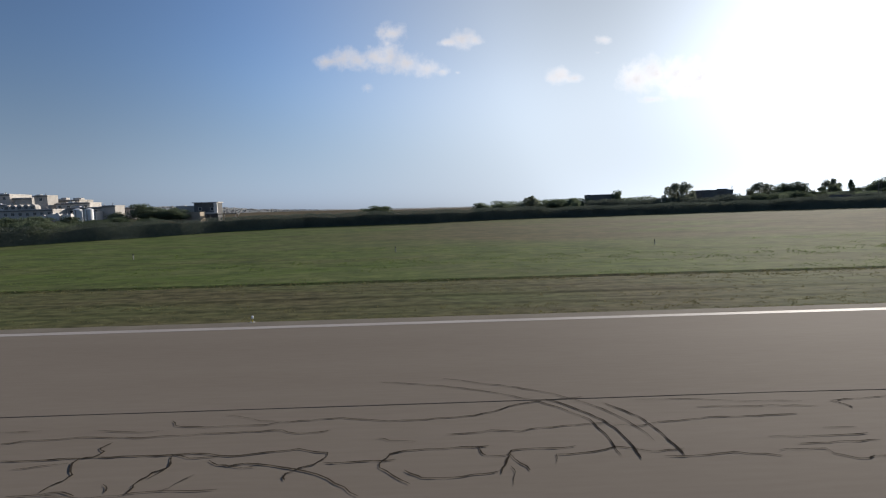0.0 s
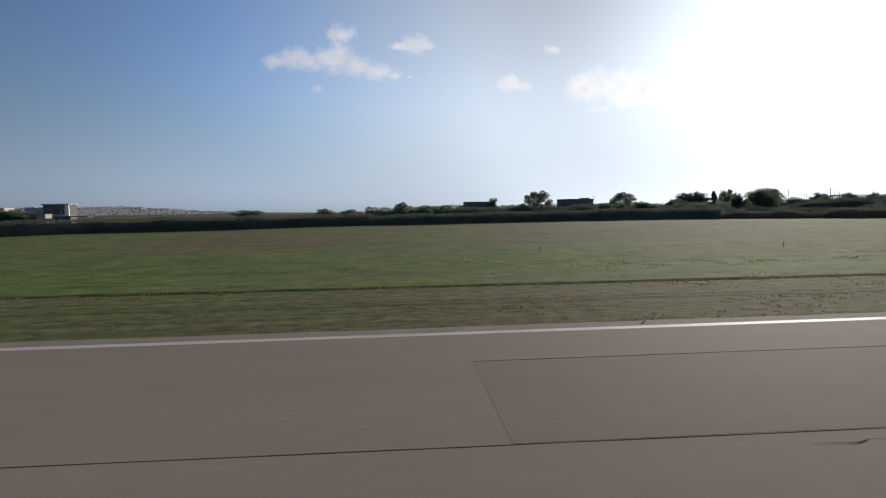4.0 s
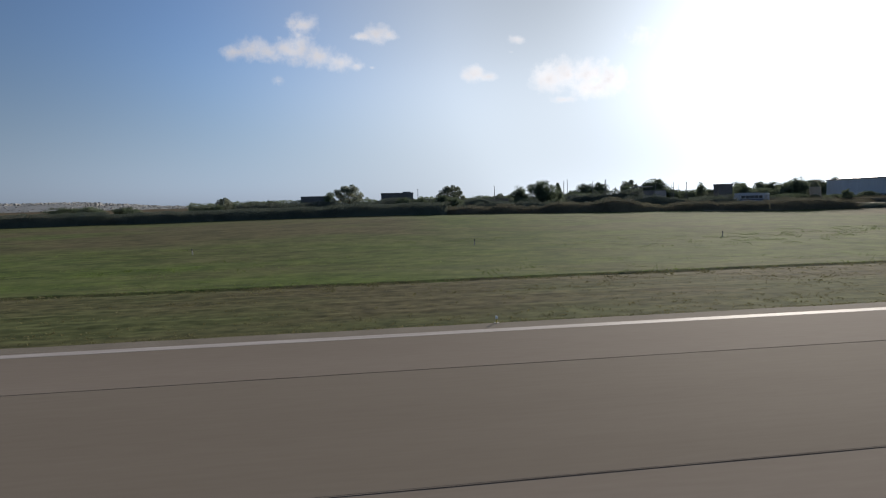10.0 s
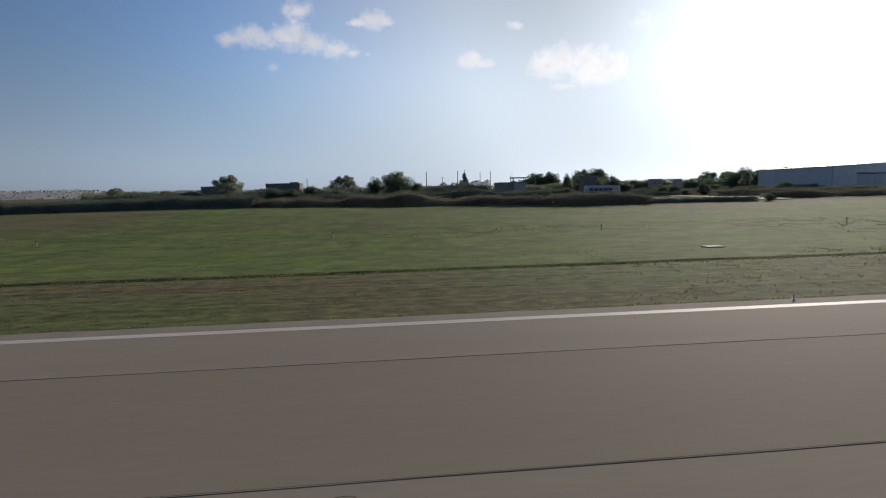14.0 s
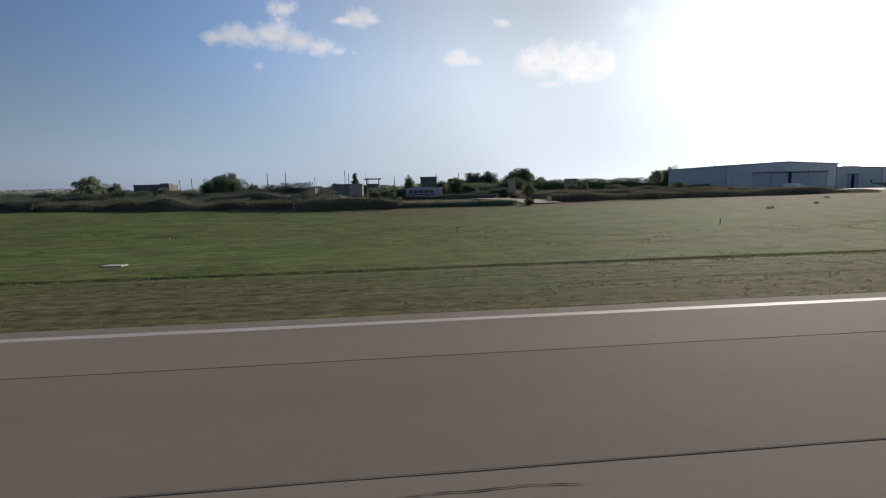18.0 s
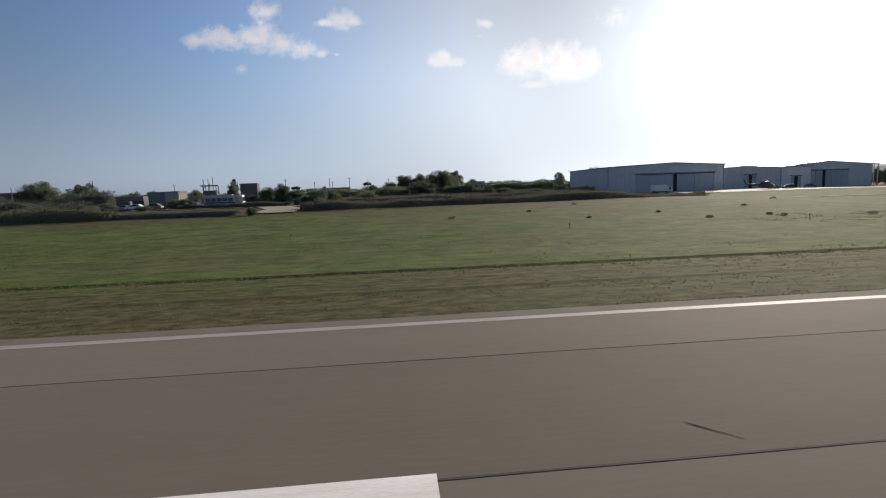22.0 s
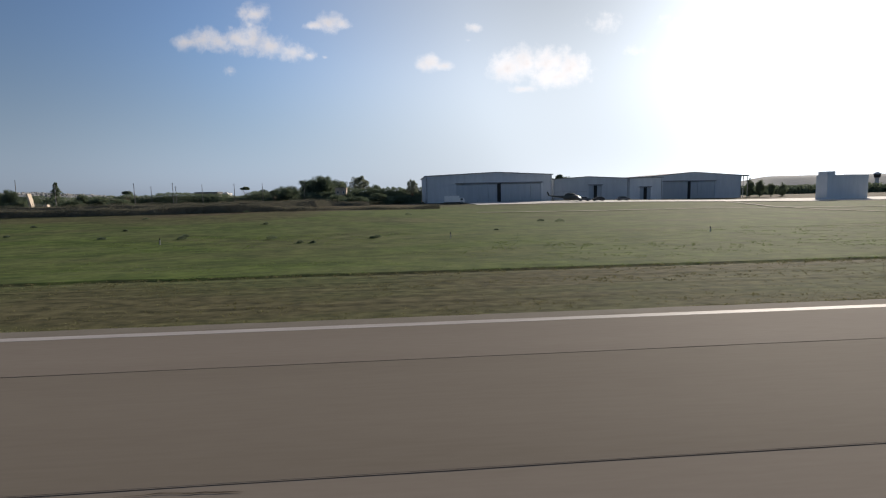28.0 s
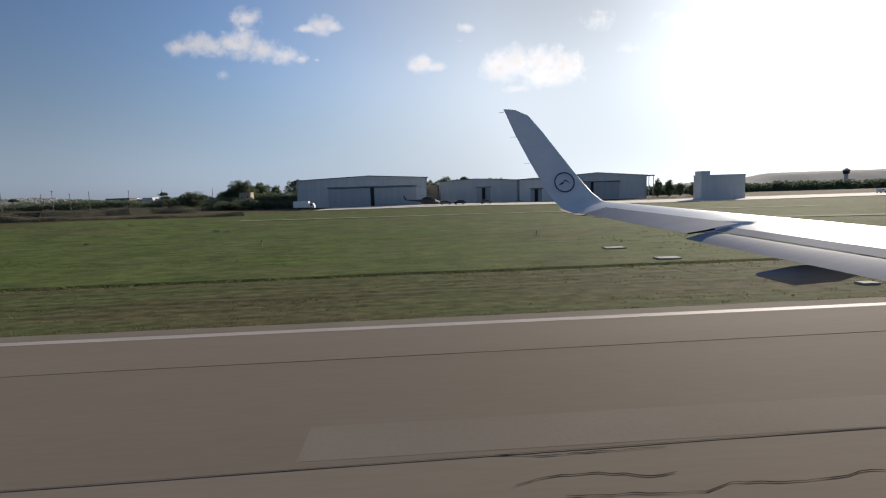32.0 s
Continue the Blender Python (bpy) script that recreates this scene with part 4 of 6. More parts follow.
hedge("bank_scrub", [(203, 124.6), (216, 124.4), (230, 122.0)], 1.3, 2.2, 160, 0.075, M_REED, 54, "low dark scrub at the edge of the yard", 0.4, 1.2)
hedge("dry_scrub_belt", [(306, 106), (322, 116), (338, 131)], 1.0, 6, 160, 0.075, M_DRY, 55, "thin brown scrub along the crest of the field", 0.7, 1.2)
hedge("dry_scrub_belt", [(236, 98), (253, 98), (272, 100), (290, 102), (308, 107)], 1.75, 7, 160, 0.075, M_DRY, 23, "brown dry scrub along the crest of the field", 0.55, 1.2)
hedge("bank_scrub", [(204, 91.8), (216, 91.2), (227, 90.6)], 1.25, 3.5, 220, 0.065, M_REED, 43, "low green scrub on the bank in front of the coach", 0.5, 1.2)
hedge("panel_scrub", [(222, 147), (231, 141), (236, 138)], 2.6, 6, 100, 0.09, M_REED, 41, "dark scrub beside the concrete panel", 0.4, 1.3)
hedge("dry_scrub_field", [(236, 118), (262, 122), (290, 130), (318, 150)], 2.0, 22, 50, 0.11, M_DRY, 24, "brown overgrown ground behind the field", 0.4)
hedge("dry_scrub_field", [(232, 175), (262, 190), (300, 215)], 2.6, 24, 40, 0.14, M_DRY, 44, "brown overgrown ground before the grove", 0.4)
hedge("back_woodland", [(30, 222), (90, 232), (150, 228), (200, 245), (262, 290), (330, 300)], 6.8, 12, 40, 0.22, M_LEAF, 25, "belt of dark woodland behind the airfield", 0.3)
hedge("middle_scrub", [(60, 182), (95, 180), (125, 184), (150, 176), (178, 172), (190, 176)], 5.7, 10, 45, 0.19, M_REED, 26, "dark scrub among the buildings behind the hedge", 0.3)
hedge("hangar_hedge", [(304, 204), (318, 203), (336, 200)], 3.6, 7, 45, 0.18, M_LEAF, 27, "green bushes beside the hangar", 0.3)
hedge("far_woodland", [(290, 292), (366, 292)], 8.6, 12, 30, 0.27, M_LEAF, 33, "wood behind the hangars", 0.35)
hedge("far_woodland", [(364, 293), (430, 296)], 13.6, 12, 26, 0.3, M_LEAF, 34, "taller wood behind the hangars", 0.3)
hedge("far_tree_belt", [(510, 300), (600, 320), (760, 300), (1000, 330)], 6.5, 18, 4, 0.8, M_LEAF, 28, "distant belt of dark trees beyond the apron", 0.3)


def tuft(x, y, r):
    g = np.random.default_rng(int(x * 10))
    p = g.normal(size=(330, 3))
    p *= (g.uniform(0.2, 1, 330) ** 0.5 / np.linalg.norm(p, axis=1))[:, None] * np.array([r * 0.65, r * 0.6, r * 0.42])
    p[:, 2] = abs(p[:, 2])
    ob = thing("weed_clump", x, y, ground_z(x, y), "low dark clump of weeds in the grass", "plant", "weed clumps")
    part("leaves", quads_me("leaves", p, 0.055, g, M_LEAF), ob)


for x, y, r in ((294, 61, 0.8), (303, 62, 0.7), (314, 58.2, 1.0), (318, 54, 0.6), (298.6, 101, 1.2), (325.5, 57, 0.6), (319.4, 53.8, 0.5), (326, 57.8, 0.7), (353.5, 76.9, 1.3), (351, 79, 1.0), (303.4, 60, 0.8),
                (267, 106, 1.3), (262, 72, 0.9), (330, 95, 1.2), (286, 88, 0.9), (280, 66, 0.6), (309, 75, 0.8), (341, 64, 0.5), (275, 78, 0.7), (292, 70, 0.6)):
    tuft(x, y, r)

# ---- airfield fittings ----
def edge_light(x):
    ob = thing("runway_edge_light", x, 20.6, -0.03, "small white runway edge light on a yellow stem", "runway light", "runway edge lights")
    part("base", tube_me("base", [(0, 0, 0), (0, 0, 0.04)], [0.13, 0.12], M_SLAB, 12), ob, "grey concrete base")
    part("stem", tube_me("stem", [(0, 0, 0.04), (0, 0, 0.2)], [0.028, 0.024], M_LAMPY, 8), ob, "yellow stem")
    part("lamp", tube_me("lamp", [(0, 0, 0.2), (0, 0, 0.24), (0, 0, 0.3), (0, 0, 0.33)], [0.04, 0.057, 0.053, 0.022], M_GLASS, 12), ob, "clear glass lamp dome")


for k in range(-2, 9):
    edge_light(-5.1 + 60 * k)
for x in (-31.3, -1.0, 29.4, 60.0, 90.2, 120.4, 150.5, 180.8, 211.5, 242.6, 273.5, 303.0, 334.2, 364.6, 395.0):
    y = 55.5
    z = ground_z(x, y)
    ob = thing("marker_post", x, y, z - 0.05, "short white marker post with a dark top in the grass", "marker post", "grass marker posts")
    part("post", tube_me("post", [(0, 0, 0), (0, 0, 0.5)], [0.055, 0.05], M_POST, 10), ob)
    part("cap", tube_me("cap", [(0, 0, 0.5), (0, 0, 0.66), (0, 0, 0.69)], [0.06, 0.06, 0.035], M_BLACK, 10), ob, "black top band")
for x, y, w, d in ((183.6, 39.4, 1.5, 1.0), (398.6, 42.5, 1.8, 1.1), (399.6, 35.2, 1.7, 1.0), (404.0, 23.6, 0.9, 0.6)):
    bm = bmesh.new()
    box_bm(bm, -w / 2, w / 2, -d / 2, d / 2, -0.1, 0.1, 0.02)
    ob = tagged(new("manhole_slab", finish("manhole_slab", bm, M_SLAB)), "flat pale concrete inspection slab in the grass", "slab", "inspection slabs")
    ob.matrix_basis = pose(x, y, ground_z(x, y))


def path_sheet(name, pts, half, mat, label, category, lift=0.05):
    v, f = [], []
    for i, (a, b) in enumerate(zip(pts, pts[1:])):
        n = max(2, int(math.dist(a, b) / 5))
        for k in range(n + (i == len(pts) - 2)):
            p = Vector(a).lerp(Vector(b), k / n)
            d = (Vector(b) - Vector(a)).normalized()
            for s in (-half, half):
                q = p + Vector((-d.y, d.x)) * s
                v.append((q.x, q.y, ground_z(q.x, q.y) + lift))
    f = [(2 * i, 2 * i + 1, 2 * i + 3, 2 * i + 2) for i in range(len(v) // 2 - 1)]
    tagged(new(name, mesh_of(name, v, f, mat)), label, category, kind="structure")


path_sheet("service_track", [(345, 108), (372, 106), (392, 105.5), (470, 103)], 0.8, M_SAND, "narrow faint service track through the grass", "track", 0.1)
path_sheet("taxi_track", [(430, 150), (415, 112), (412, 92), (417, 80), (430, 73), (480, 66)], 0.7, M_SAND, "pale curving taxi track through the grass", "track", 0.12)
path_sheet("apron", [(352, 172), (430, 172), (900, 172)], 19, M_CONC, "pale concrete apron in front of the hangars", "apron", 0.12)
path_sheet("sandy_road", [(232.5, 92.5), (232, 104), (226, 120)], 3.6, M_SAND, "sandy yard road behind the grass", "road", 0.16)
path_sheet("bare_earth", [(175, 95.2), (188, 90.6)], 0.7, M_SAND, "bare pale earth at the foot of the bank", "bare earth", 0.1)
path_sheet("yard", [(170, 141), (214, 139), (240, 141)], 22, M_SAND, "dusty yard ground with parked vehicles", "yard", 0.12)

# ---- hangars and buildings ----
def hangar(x0, x1, y, depth, z0, eave, apex, apex_x, door, wall_mat, label, lean_to=None):
    w = x1 - x0
    ob = thing("hangar", x0, y, z0, label, "hangar", "hangars")
    ax = apex_x - x0
    e, a = eave - z0, apex - z0
    d0, d1, dh = (door[0] - x0, door[1] - x0, door[2] - z0)
    v = [(0, 0, -0.4), (d0, 0, -0.4), (d0, 0, dh), (d1, 0, dh), (d1, 0, -0.4), (w, 0, -0.4), (w, 0, e), (ax, 0, a), (0, 0, e)]
    n = len(v)
    vv = v + [(p[0], 0.35, p[2]) for p in v]
    ff = [(0, 1, 2, 8), (2, 3, 6, 7, 8), (3, 4, 5, 6), (n, n + 8, n + 2, n + 1), (n + 2, n + 8, n + 7, n + 6, n + 3), (n + 3, n + 6, n + 5, n + 4)]
    ff += [(i, (i + 1) % n, n + (i + 1) % n, n + i) for i in range(n)]
    part("front_wall", mesh_of("front_wall", vv, ff, wall_mat), ob)
    bm = bmesh.new()
    box_bm(bm, 0, 0.35, 0.35, depth, -0.4, e)
    part("side_wall", finish("side_wall", bm, wall_mat), ob)
    bm = bmesh.new()
    box_bm(bm, w - 0.35, w, 0.35, depth, -0.4, e)
    part("side_wall", finish("side_wall", bm, wall_mat), ob)
    bv = [(0, depth, -0.4), (w, depth, -0.4), (w, depth, e), (ax, depth, a), (0, depth, e)]
    part("back_wall", mesh_of("back_wall", bv + [(p[0], depth + 0.3, p[2]) for p in bv], [(0, 1, 2, 3, 4), (9, 8, 7, 6, 5)] + [(i, (i + 1) % 5, 5 + (i + 1) % 5, 5 + i) for i in range(5)], wall_mat), ob)
    for q0, q1 in (((-0.5, e - 0.02), (ax, a + 0.02)), ((ax, a + 0.02), (w + 0.5, e - 0.02))):
        rv = [(q0[0], -0.4, q0[1]), (q1[0], -0.4, q1[1]), (q1[0], depth + 0.6, q1[1]), (q0[0], depth + 0.6, q0[1])]
        rv += [(p[0], p[1], p[2] + 0.28) for p in rv]
        part("roof_slope", mesh_of("roof_slope", rv, [(3, 2, 1, 0), (4, 5, 6, 7), (0, 1, 5, 4), (1, 2, 6, 5), (2, 3, 7, 6), (3, 0, 4, 7)], M_ROOF), ob, "grey sheet roof")
    # sliding doors in leaves, with a black strip as the gap's shade, and a rail
    leaves = max(2, round((d1 - d0) / 4.2))
    lw = (d1 - d0) / leaves
    leaf = bmesh.new()
    box_bm(leaf, 0.05, lw - 0.05, 0.12, 0.24, -0.3, dh - 0.25)
    for k in range(5):
        zz = 0.15 + k * (dh - 0.7) / 4
        box_bm(leaf, 0.1, lw - 0.1, 0.07, 0.12, zz, zz + 0.12)
    for k in range(1, 6):
        box_bm(leaf, lw * k / 6 - 0.04, lw * k / 6 + 0.04, 0.09, 0.12, -0.25, dh - 0.3)
    leaf = finish("door_leaf", leaf, M_DOOR)
    for k in range(leaves):
        part("door_leaf", leaf, ob, "grey sliding door leaf", pose(d0 + k * lw, 0.12 * (k % 2), 0))
    part("door_rail", box_me("door_rail", d0 - 0.4, d1 + 0.4, -0.22, -0.003, dh, dh + 0.4, M_ROOF, 0.03), ob, "dark door rail")
    gap = d0 + round(leaves * 0.45) * lw
    part("door_gap_shade", box_me("door_gap_shade", gap - 0.7, gap + 0.7, -0.06, 0.1, -0.3, dh - 0.1, M_RUBBER), ob, "black strip for the shaded gap between the doors")
    # ribs of the cladding and gutters
    rib = box_me("cladding_rib", -0.05, 0.05, -0.07, -0.002, -0.3, e - 0.1, wall_mat)
    for k in range(int(w / 1.5)):
        rx = 0.75 + 1.5 * k
        if rx < d0 - 0.5 or rx > d1 + 0.5:
            part("cladding_rib", rib, ob, "", pose(rx, 0, 0))
    part("gutter", box_me("gutter", -0.55, w + 0.55, -0.55, -0.41, e - 0.05, e + 0.12, M_STEEL), ob) if abs(apex - eave) < 0.6 else None
    for gx2 in (0.3, w - 0.3):
        part("downpipe", tube_me("downpipe", [(gx2, -0.12, -0.3), (gx2, -0.12, e)], [0.09, 0.09], M_STEEL, 8), ob)
    return ob


hangar(338.2, 387.2, 193, 42, 1.3, 11.5, 12.6, 365.5, (349.8, 383.0, 8.5), M_CLAD, "large grey metal hangar with closed sliding doors")
hangar(393.0, 425.8, 210, 36, 1.0, 9.9, 10.8, 408.0, (408.6, 414.2, 7.2), M_CLAD, "grey metal hangar with a low gabled roof")
hangar(426.4, 441.5, 211, 30, 0.8, 10.0, 10.4, 434.0, (431.5, 436.5, 6.0), M_CLADL, "pale clad hangar annexe between larger hangars")
hangar(443.3, 491.0, 230, 46, 0.2, 10.8, 12.6, 467.2, (452.0, 478.0, 8.5), M_CLAD, "very large grey hangar with a dark door opening")
ob = thing("roof_canopy", 491.3, 230, 0.1, "flat canopy on posts beside the hangar", "canopy")
part("deck", box_me("deck", 0.4, 3.6, 0, 12, 10.4, 10.9, M_ROOF, 0.05), ob)
for px, py in ((3.2, 0.5), (3.2, 11.5), (1, 0.5), (1, 11.5)):
    part("post", tube_me("post", [(px, py, -0.3), (px, py, 10.4)], [0.16, 0.16], M_STEEL, 8), ob)


def block_house(name, x, y, w, d, z0, top, mat, label, windows=(), roof_bits=(), parapet=0.5, turn=0):
    """A flat-roofed house: walls, parapet roof, windows with frames and sills, roof boxes."""
    ob = thing(name, x, y, z0, label, "building", "airfield buildings", turn=turn)
    h = top - z0
    part("wall", box_me("wall", 0, w, 0, d, -0.6, h, mat, 0.04), ob)
    bm = bmesh.new()
    for a in ((0 - .06, w + .06, -.06, .25), (0 - .06, w + .06, d - .25, d + .06), (-.06, .25, .25, d - .25), (w - .25, w + .06, .25, d - .25)):
        box_bm(bm, a[0], a[1], a[2], a[3], h + 0.004, h + parapet)
    part("parapet", finish("parapet", bm, mat), ob)
    for wx, wz, ww, wh in windows:
        q = part("window", box_me("pane", wx, wx + ww, -0.03, 0.02, wz, wz + wh, M_WINDOW), ob, "dark window pane")
        fb = bmesh.new()
        for a in ((wx - .1, wx, wz - .1, wz + wh + .1), (wx + ww, wx + ww + .1, wz - .1, wz + wh + .1), (wx, wx + ww, wz + wh, wz + wh + .1)):
            box_bm(fb, a[0], a[1], -0.08, 0.02, a[2], a[3])
        part("window_frame", finish("window_frame", fb, M_RENDER), q)
        part("sill", box_me("sill", wx - .15, wx + ww + .15, -0.16, 0.0, wz - .12, wz, M_RENDER), q)
    if name == "factory_block" and w > 6:
        part("roof_slab", box_me("roof_slab", -0.4, w + 0.4, -0.6, -0.062, h - 0.3, h + 0.15, M_DARKWALL), ob, "dark projecting roof edge")
    for bx, by, bw, bd, bh in roof_bits:
        part("roof_box", box_me("roof_box", bx, bx + bw, by, by + bd, h, h + bh, mat, 0.03), ob)
    return ob


def window_row(n, w, z, ww=1.2, wh=1.3):
    return [(w * (k + 0.5) / n - ww / 2, z, ww, wh) for k in range(n)]


# low terminal-side block with a stair tower
block_house("control_block", 483.1, 172, 16.1, 5, 0.3, 8.4, M_CLAD, "grey flat-roofed two-storey airfield block with stair tower", (), [(0.2, 0.5, 3.2, 4, 1.9)])
block_house("annexe_store", 387.9, 214, 4.7, 8, 1.0, 8.4, M_STONE, "narrow beige store between two hangars", ())
# buildings behind the hedge
block_house("farm_building", 110.0, 195.5, 12.4, 8, 1.1, 8.6, M_DARKWALL, "flat-roofed concrete building among the trees", (), [(8.5, 2, 3, 3, 0.9)])
block_house("small_block_house", 74.9, 228, 11.5, 7, 1.2, 8.5, M_DARKWALL, "small dark flat-roofed house behind trees", ())
block_house("stone_house", 295.4, 258, 5.6, 5, 1.3, 8.3, M_STONE, "small honey-coloured stone house among trees", window_row(2, 5.6, 4.6, 0.8, 1.1))
block_house("low_long_house", 218.4, 280, 11.9, 8, 1.3, 7.6, M_DARKWALL, "long low grey building behind scrub", ())
block_house("pale_villa", 184.5, 366, 6.9, 9, 1.3, 7.7, M_RENDER, "small pale flat-roofed house in the distance", window_row(3, 6.9, 3.6), [(1, 2, 3, 3, 1.0)])
block_house("pale_villa", 193.2, 366, 6.9, 9, 1.3, 8.3, M_RENDER, "small pale flat-roofed house in the distance", window_row(3, 6.9, 3.6), ())
block_house("pale_villa", 201.7, 366, 5.4, 9, 1.3, 7.5, M_RENDER, "small pale flat-roofed house in the distance", window_row(3, 5.4, 3.6), [(2, 2, 2, 2, 1.2)])
block_house("yard_store", 172, 156, 9, 6, 1.9, 5.6, M_DARKWALL, "low concrete store at the edge of the yard", ())
ob = block_house("yard_store", 187.6, 144.6, 8.3, 5, 2.2, 6.6, M_DARKWALL, "grey flat-roofed store in the yard", ())
part("annexe", box_me("annexe", 4.7, 8.25, -0.7, -0.062, -0.6, 4.7, M_ROOF, 0.04), ob, "dark projecting annexe")
ob = block_house("box_house", 212.4, 143, 4.5, 2.6, 2.4, 8.1, M_DARKWALL, "tall dark box-like block house above the yard")
block_house("boundary_house", 144, 168, 9, 6, 1.3, 5.2, M_DARKWALL, "low grey house in the boundary scrub", ())

ob = thing("watch_platform", 198.2, 162, 2.2, "raised lookout platform with a flat roof on posts", "lookout")
for px in (-1.9, 1.9):
    for py in (-1.1, 1.1):
        part("post", tube_me("post", [(px, py, -0.4), (px, py, 6.3)], [0.12, 0.12], M_DARKWALL, 8), ob)
part("floor", box_me("floor", -2.1, 2.1, -1.3, 1.3, 3.6, 3.85, M_DARKWALL, 0.02), ob)
part("cabin", box_me("cabin", -1.7, 1.7, -1.0, 1.0, 3.85, 5.0, M_DARKWALL, 0.02), ob)
part("roof", box_me("roof", -2.7, 2.7, -1.4, 1.4, 6.3, 6.65, M_ROOF, 0.04), ob)
part("mast", tube_me("mast", [(-2.2, 0, 6.6), (-2.2, 0, 8.2)], [0.05, 0.03], M_STEEL, 6), ob)

# factory complex near the start
for x, y, w, d, top, nw, bits in ((-259, 285, 24.4, 16, 18.4, 4, [(4, 2, 5, 4, 0.9)]), (-235, 287, 11, 14, 16.2, 0, []), (-214, 276, 7, 8, 16.9, 1, [(0.5, 1, 2, 2, 1.0)]),
                                  (-219, 292, 18, 12, 14.6, 3, [(7, 1, 3, 3, 1.8), (13.2, 2, 4.5, 3, 1.5)]), (-205, 279, 18.5, 10, 12.5, 4, [(3, 2, 1.5, 1.5, 1.0)]),
                                  (-244, 268, 28.6, 9, 12.1, 8, []), (-234, 256.5, 43.9, 10, 9.0, 12, [(6, 3, 2, 2, 0.9), (30, 2, 3, 2, 0.8)]), (-190, 266.8, 21, 10, 9.6, 5, [(8, 2, 2, 2, 0.8)]),
                                  (-165, 256, 6.6, 8, 10.0, 0, []), (-169.5, 250, 5.2, 5.5, 7.0, 1, []), (-185, 304, 8.3, 8, 9.4, 2, [])):
    ob = block_house("factory_block", x, y, w, d, ground_z(x + w / 2, y), top, M_PLANT, "pale flat-roofed factory block with dark window openings",
                     window_row(nw, w, top - ground_z(x + w / 2, y) - 2.6, 1.7, 1.5) if nw else (), bits, 0.6)
    g, h = random.Random(int(x * y)), top - ground_z(x + w / 2, y)
    for k in range(int(w / 6)):
        px, py = g.uniform(0.8, w - 1.2), g.uniform(1, d * 0.5)
        part("roof_vent", tube_me("roof_vent", [(px, py, h - 0.1), (px, py, h + g.uniform(0.9, 1.7)), (px + 0.3, py, h + 1.8)], [0.16, 0.16, 0.12], M_STEEL, 8), ob, "grey roof vent pipe")
    if w > 15:
        px = g.uniform(2, w - 6)
        part("roof_plant", box_me("roof_plant", px, px + 2.6, 1.2, 2.8, h + 0.1, h + 1.25, M_CLAD, 0.04), ob, "grey rooftop plant box")
        part("duct", tube_me("duct", [(px + 2.6, 2, h + 0.7), (px + 4.4, 2, h + 0.7), (px + 4.6, 2, h - 0.1)], [0.22, 0.22, 0.22], M_STEEL, 8), ob, "bent roof duct")
# a row of barrel-vaulted sheds on the roof of the long block
for k in range(5):
    ob = thing("barrel_shed", -215.6 + 3.3 * k, 257.6, 9.0, "pale barrel-vaulted rooftop shed with a dark end opening", "shed", "factory sheds")
    h = 3.1
    arch = [(1.5 - 1.5 * math.cos(math.pi * q / 10), h - 1.4 + 1.4 * math.sin(math.pi * q / 10)) for q in range(11)]
    part("shell", profile_me("shell", [(3.0, -0.05), (0.0, -0.05)] + arch, 0, 3.4, M_PLANT, 0), ob)
    part("opening", box_me("opening", 0.55, 2.45, -0.02, 0.05, h - 2.3, h - 0.9, M_WINDOW), ob, "dark opening")
    part("door_frame", box_me("door_frame", 0.4, 2.6, -0.09, -0.022, h - 0.88, h - 0.7, M_STEEL), ob)
# plant units in front of the factory
for k, (px, py, sx, h) in enumerate(((-181.5, 236, 3.0, 3.4), (-178.2, 237, 2.6, 4.1), (-175.2, 236.4, 2.8, 4.3), (-171.8, 237, 3.2, 3.9), (-168.2, 236, 1.6, 4.2))):
    ob = thing("cooling_unit", px, py, ground_z(px, py), "white rooftop-style cooling unit in the factory yard", "cooling unit", "factory plant")
    part("casing", box_me("casing", 0, sx, 0, 2.2, 0.5, h - 0.5, M_RENDER, 0.05), ob)
    part("fan_drum", tube_me("fan_drum", [(sx / 2, 1.1, h - 0.5), (sx / 2, 1.1, h)], [0.7, 0.65], M_STEEL, 14), ob, "grey fan drum")
    for lx in (0.15, sx - 0.35):
        part("leg", box_me("leg", lx, lx + 0.2, 0.2, 0.4, -0.3, 0.497, M_STEEL), ob)
    for q in range(4):
        part("louvre", box_me("louvre", 0.2, sx - 0.2, -0.06, -0.003, 0.8 + 0.5 * q, 1.02 + 0.5 * q, M_CLAD), ob)
ob = thing("flat_roof_shelter", -94.6, 215, ground_z(-88, 215), "low open shelter with a dark flat roof", "shelter")
part("roof", box_me("roof", 0, 13.4, 0, 4, 3.3, 3.65, M_DARKWALL, 0.03), ob)
for px in (0.4, 6.6, 12.8):
    for py in (0.3, 3.6):
        part("post", tube_me("post", [(px, py, -0.3), (px, py, 3.3)], [0.1, 0.1], M_STEEL, 8), ob)
for k in range(2):
    ob = thing("storage_tank", -143.6 + 3.9 * k, 208 + k, ground_z(-150, 208), "white cylindrical storage tank at the factory", "tank", "factory tanks")
    part("shell", tube_me("shell", [(0, 0, -0.3), (0, 0, 6.4), (0, 0, 6.8)], [1.5, 1.5, 0.4], M_CLADL, 20), ob)
    part("ladder", box_me("ladder", -0.25, 0.25, -1.64, -1.54, 0, 6.4, M_STEEL), ob)
# the dark wall colour stands for shade inside the open upper storey
ob = block_house("rooftop_house", -102.5, 222, 10.3, 5, 1.1, 9.3, M_DARKWALL, "two-storey house, dark wall for its shaded open storey, white roof slab and white end pier", window_row(2, 10.3, 5.4))
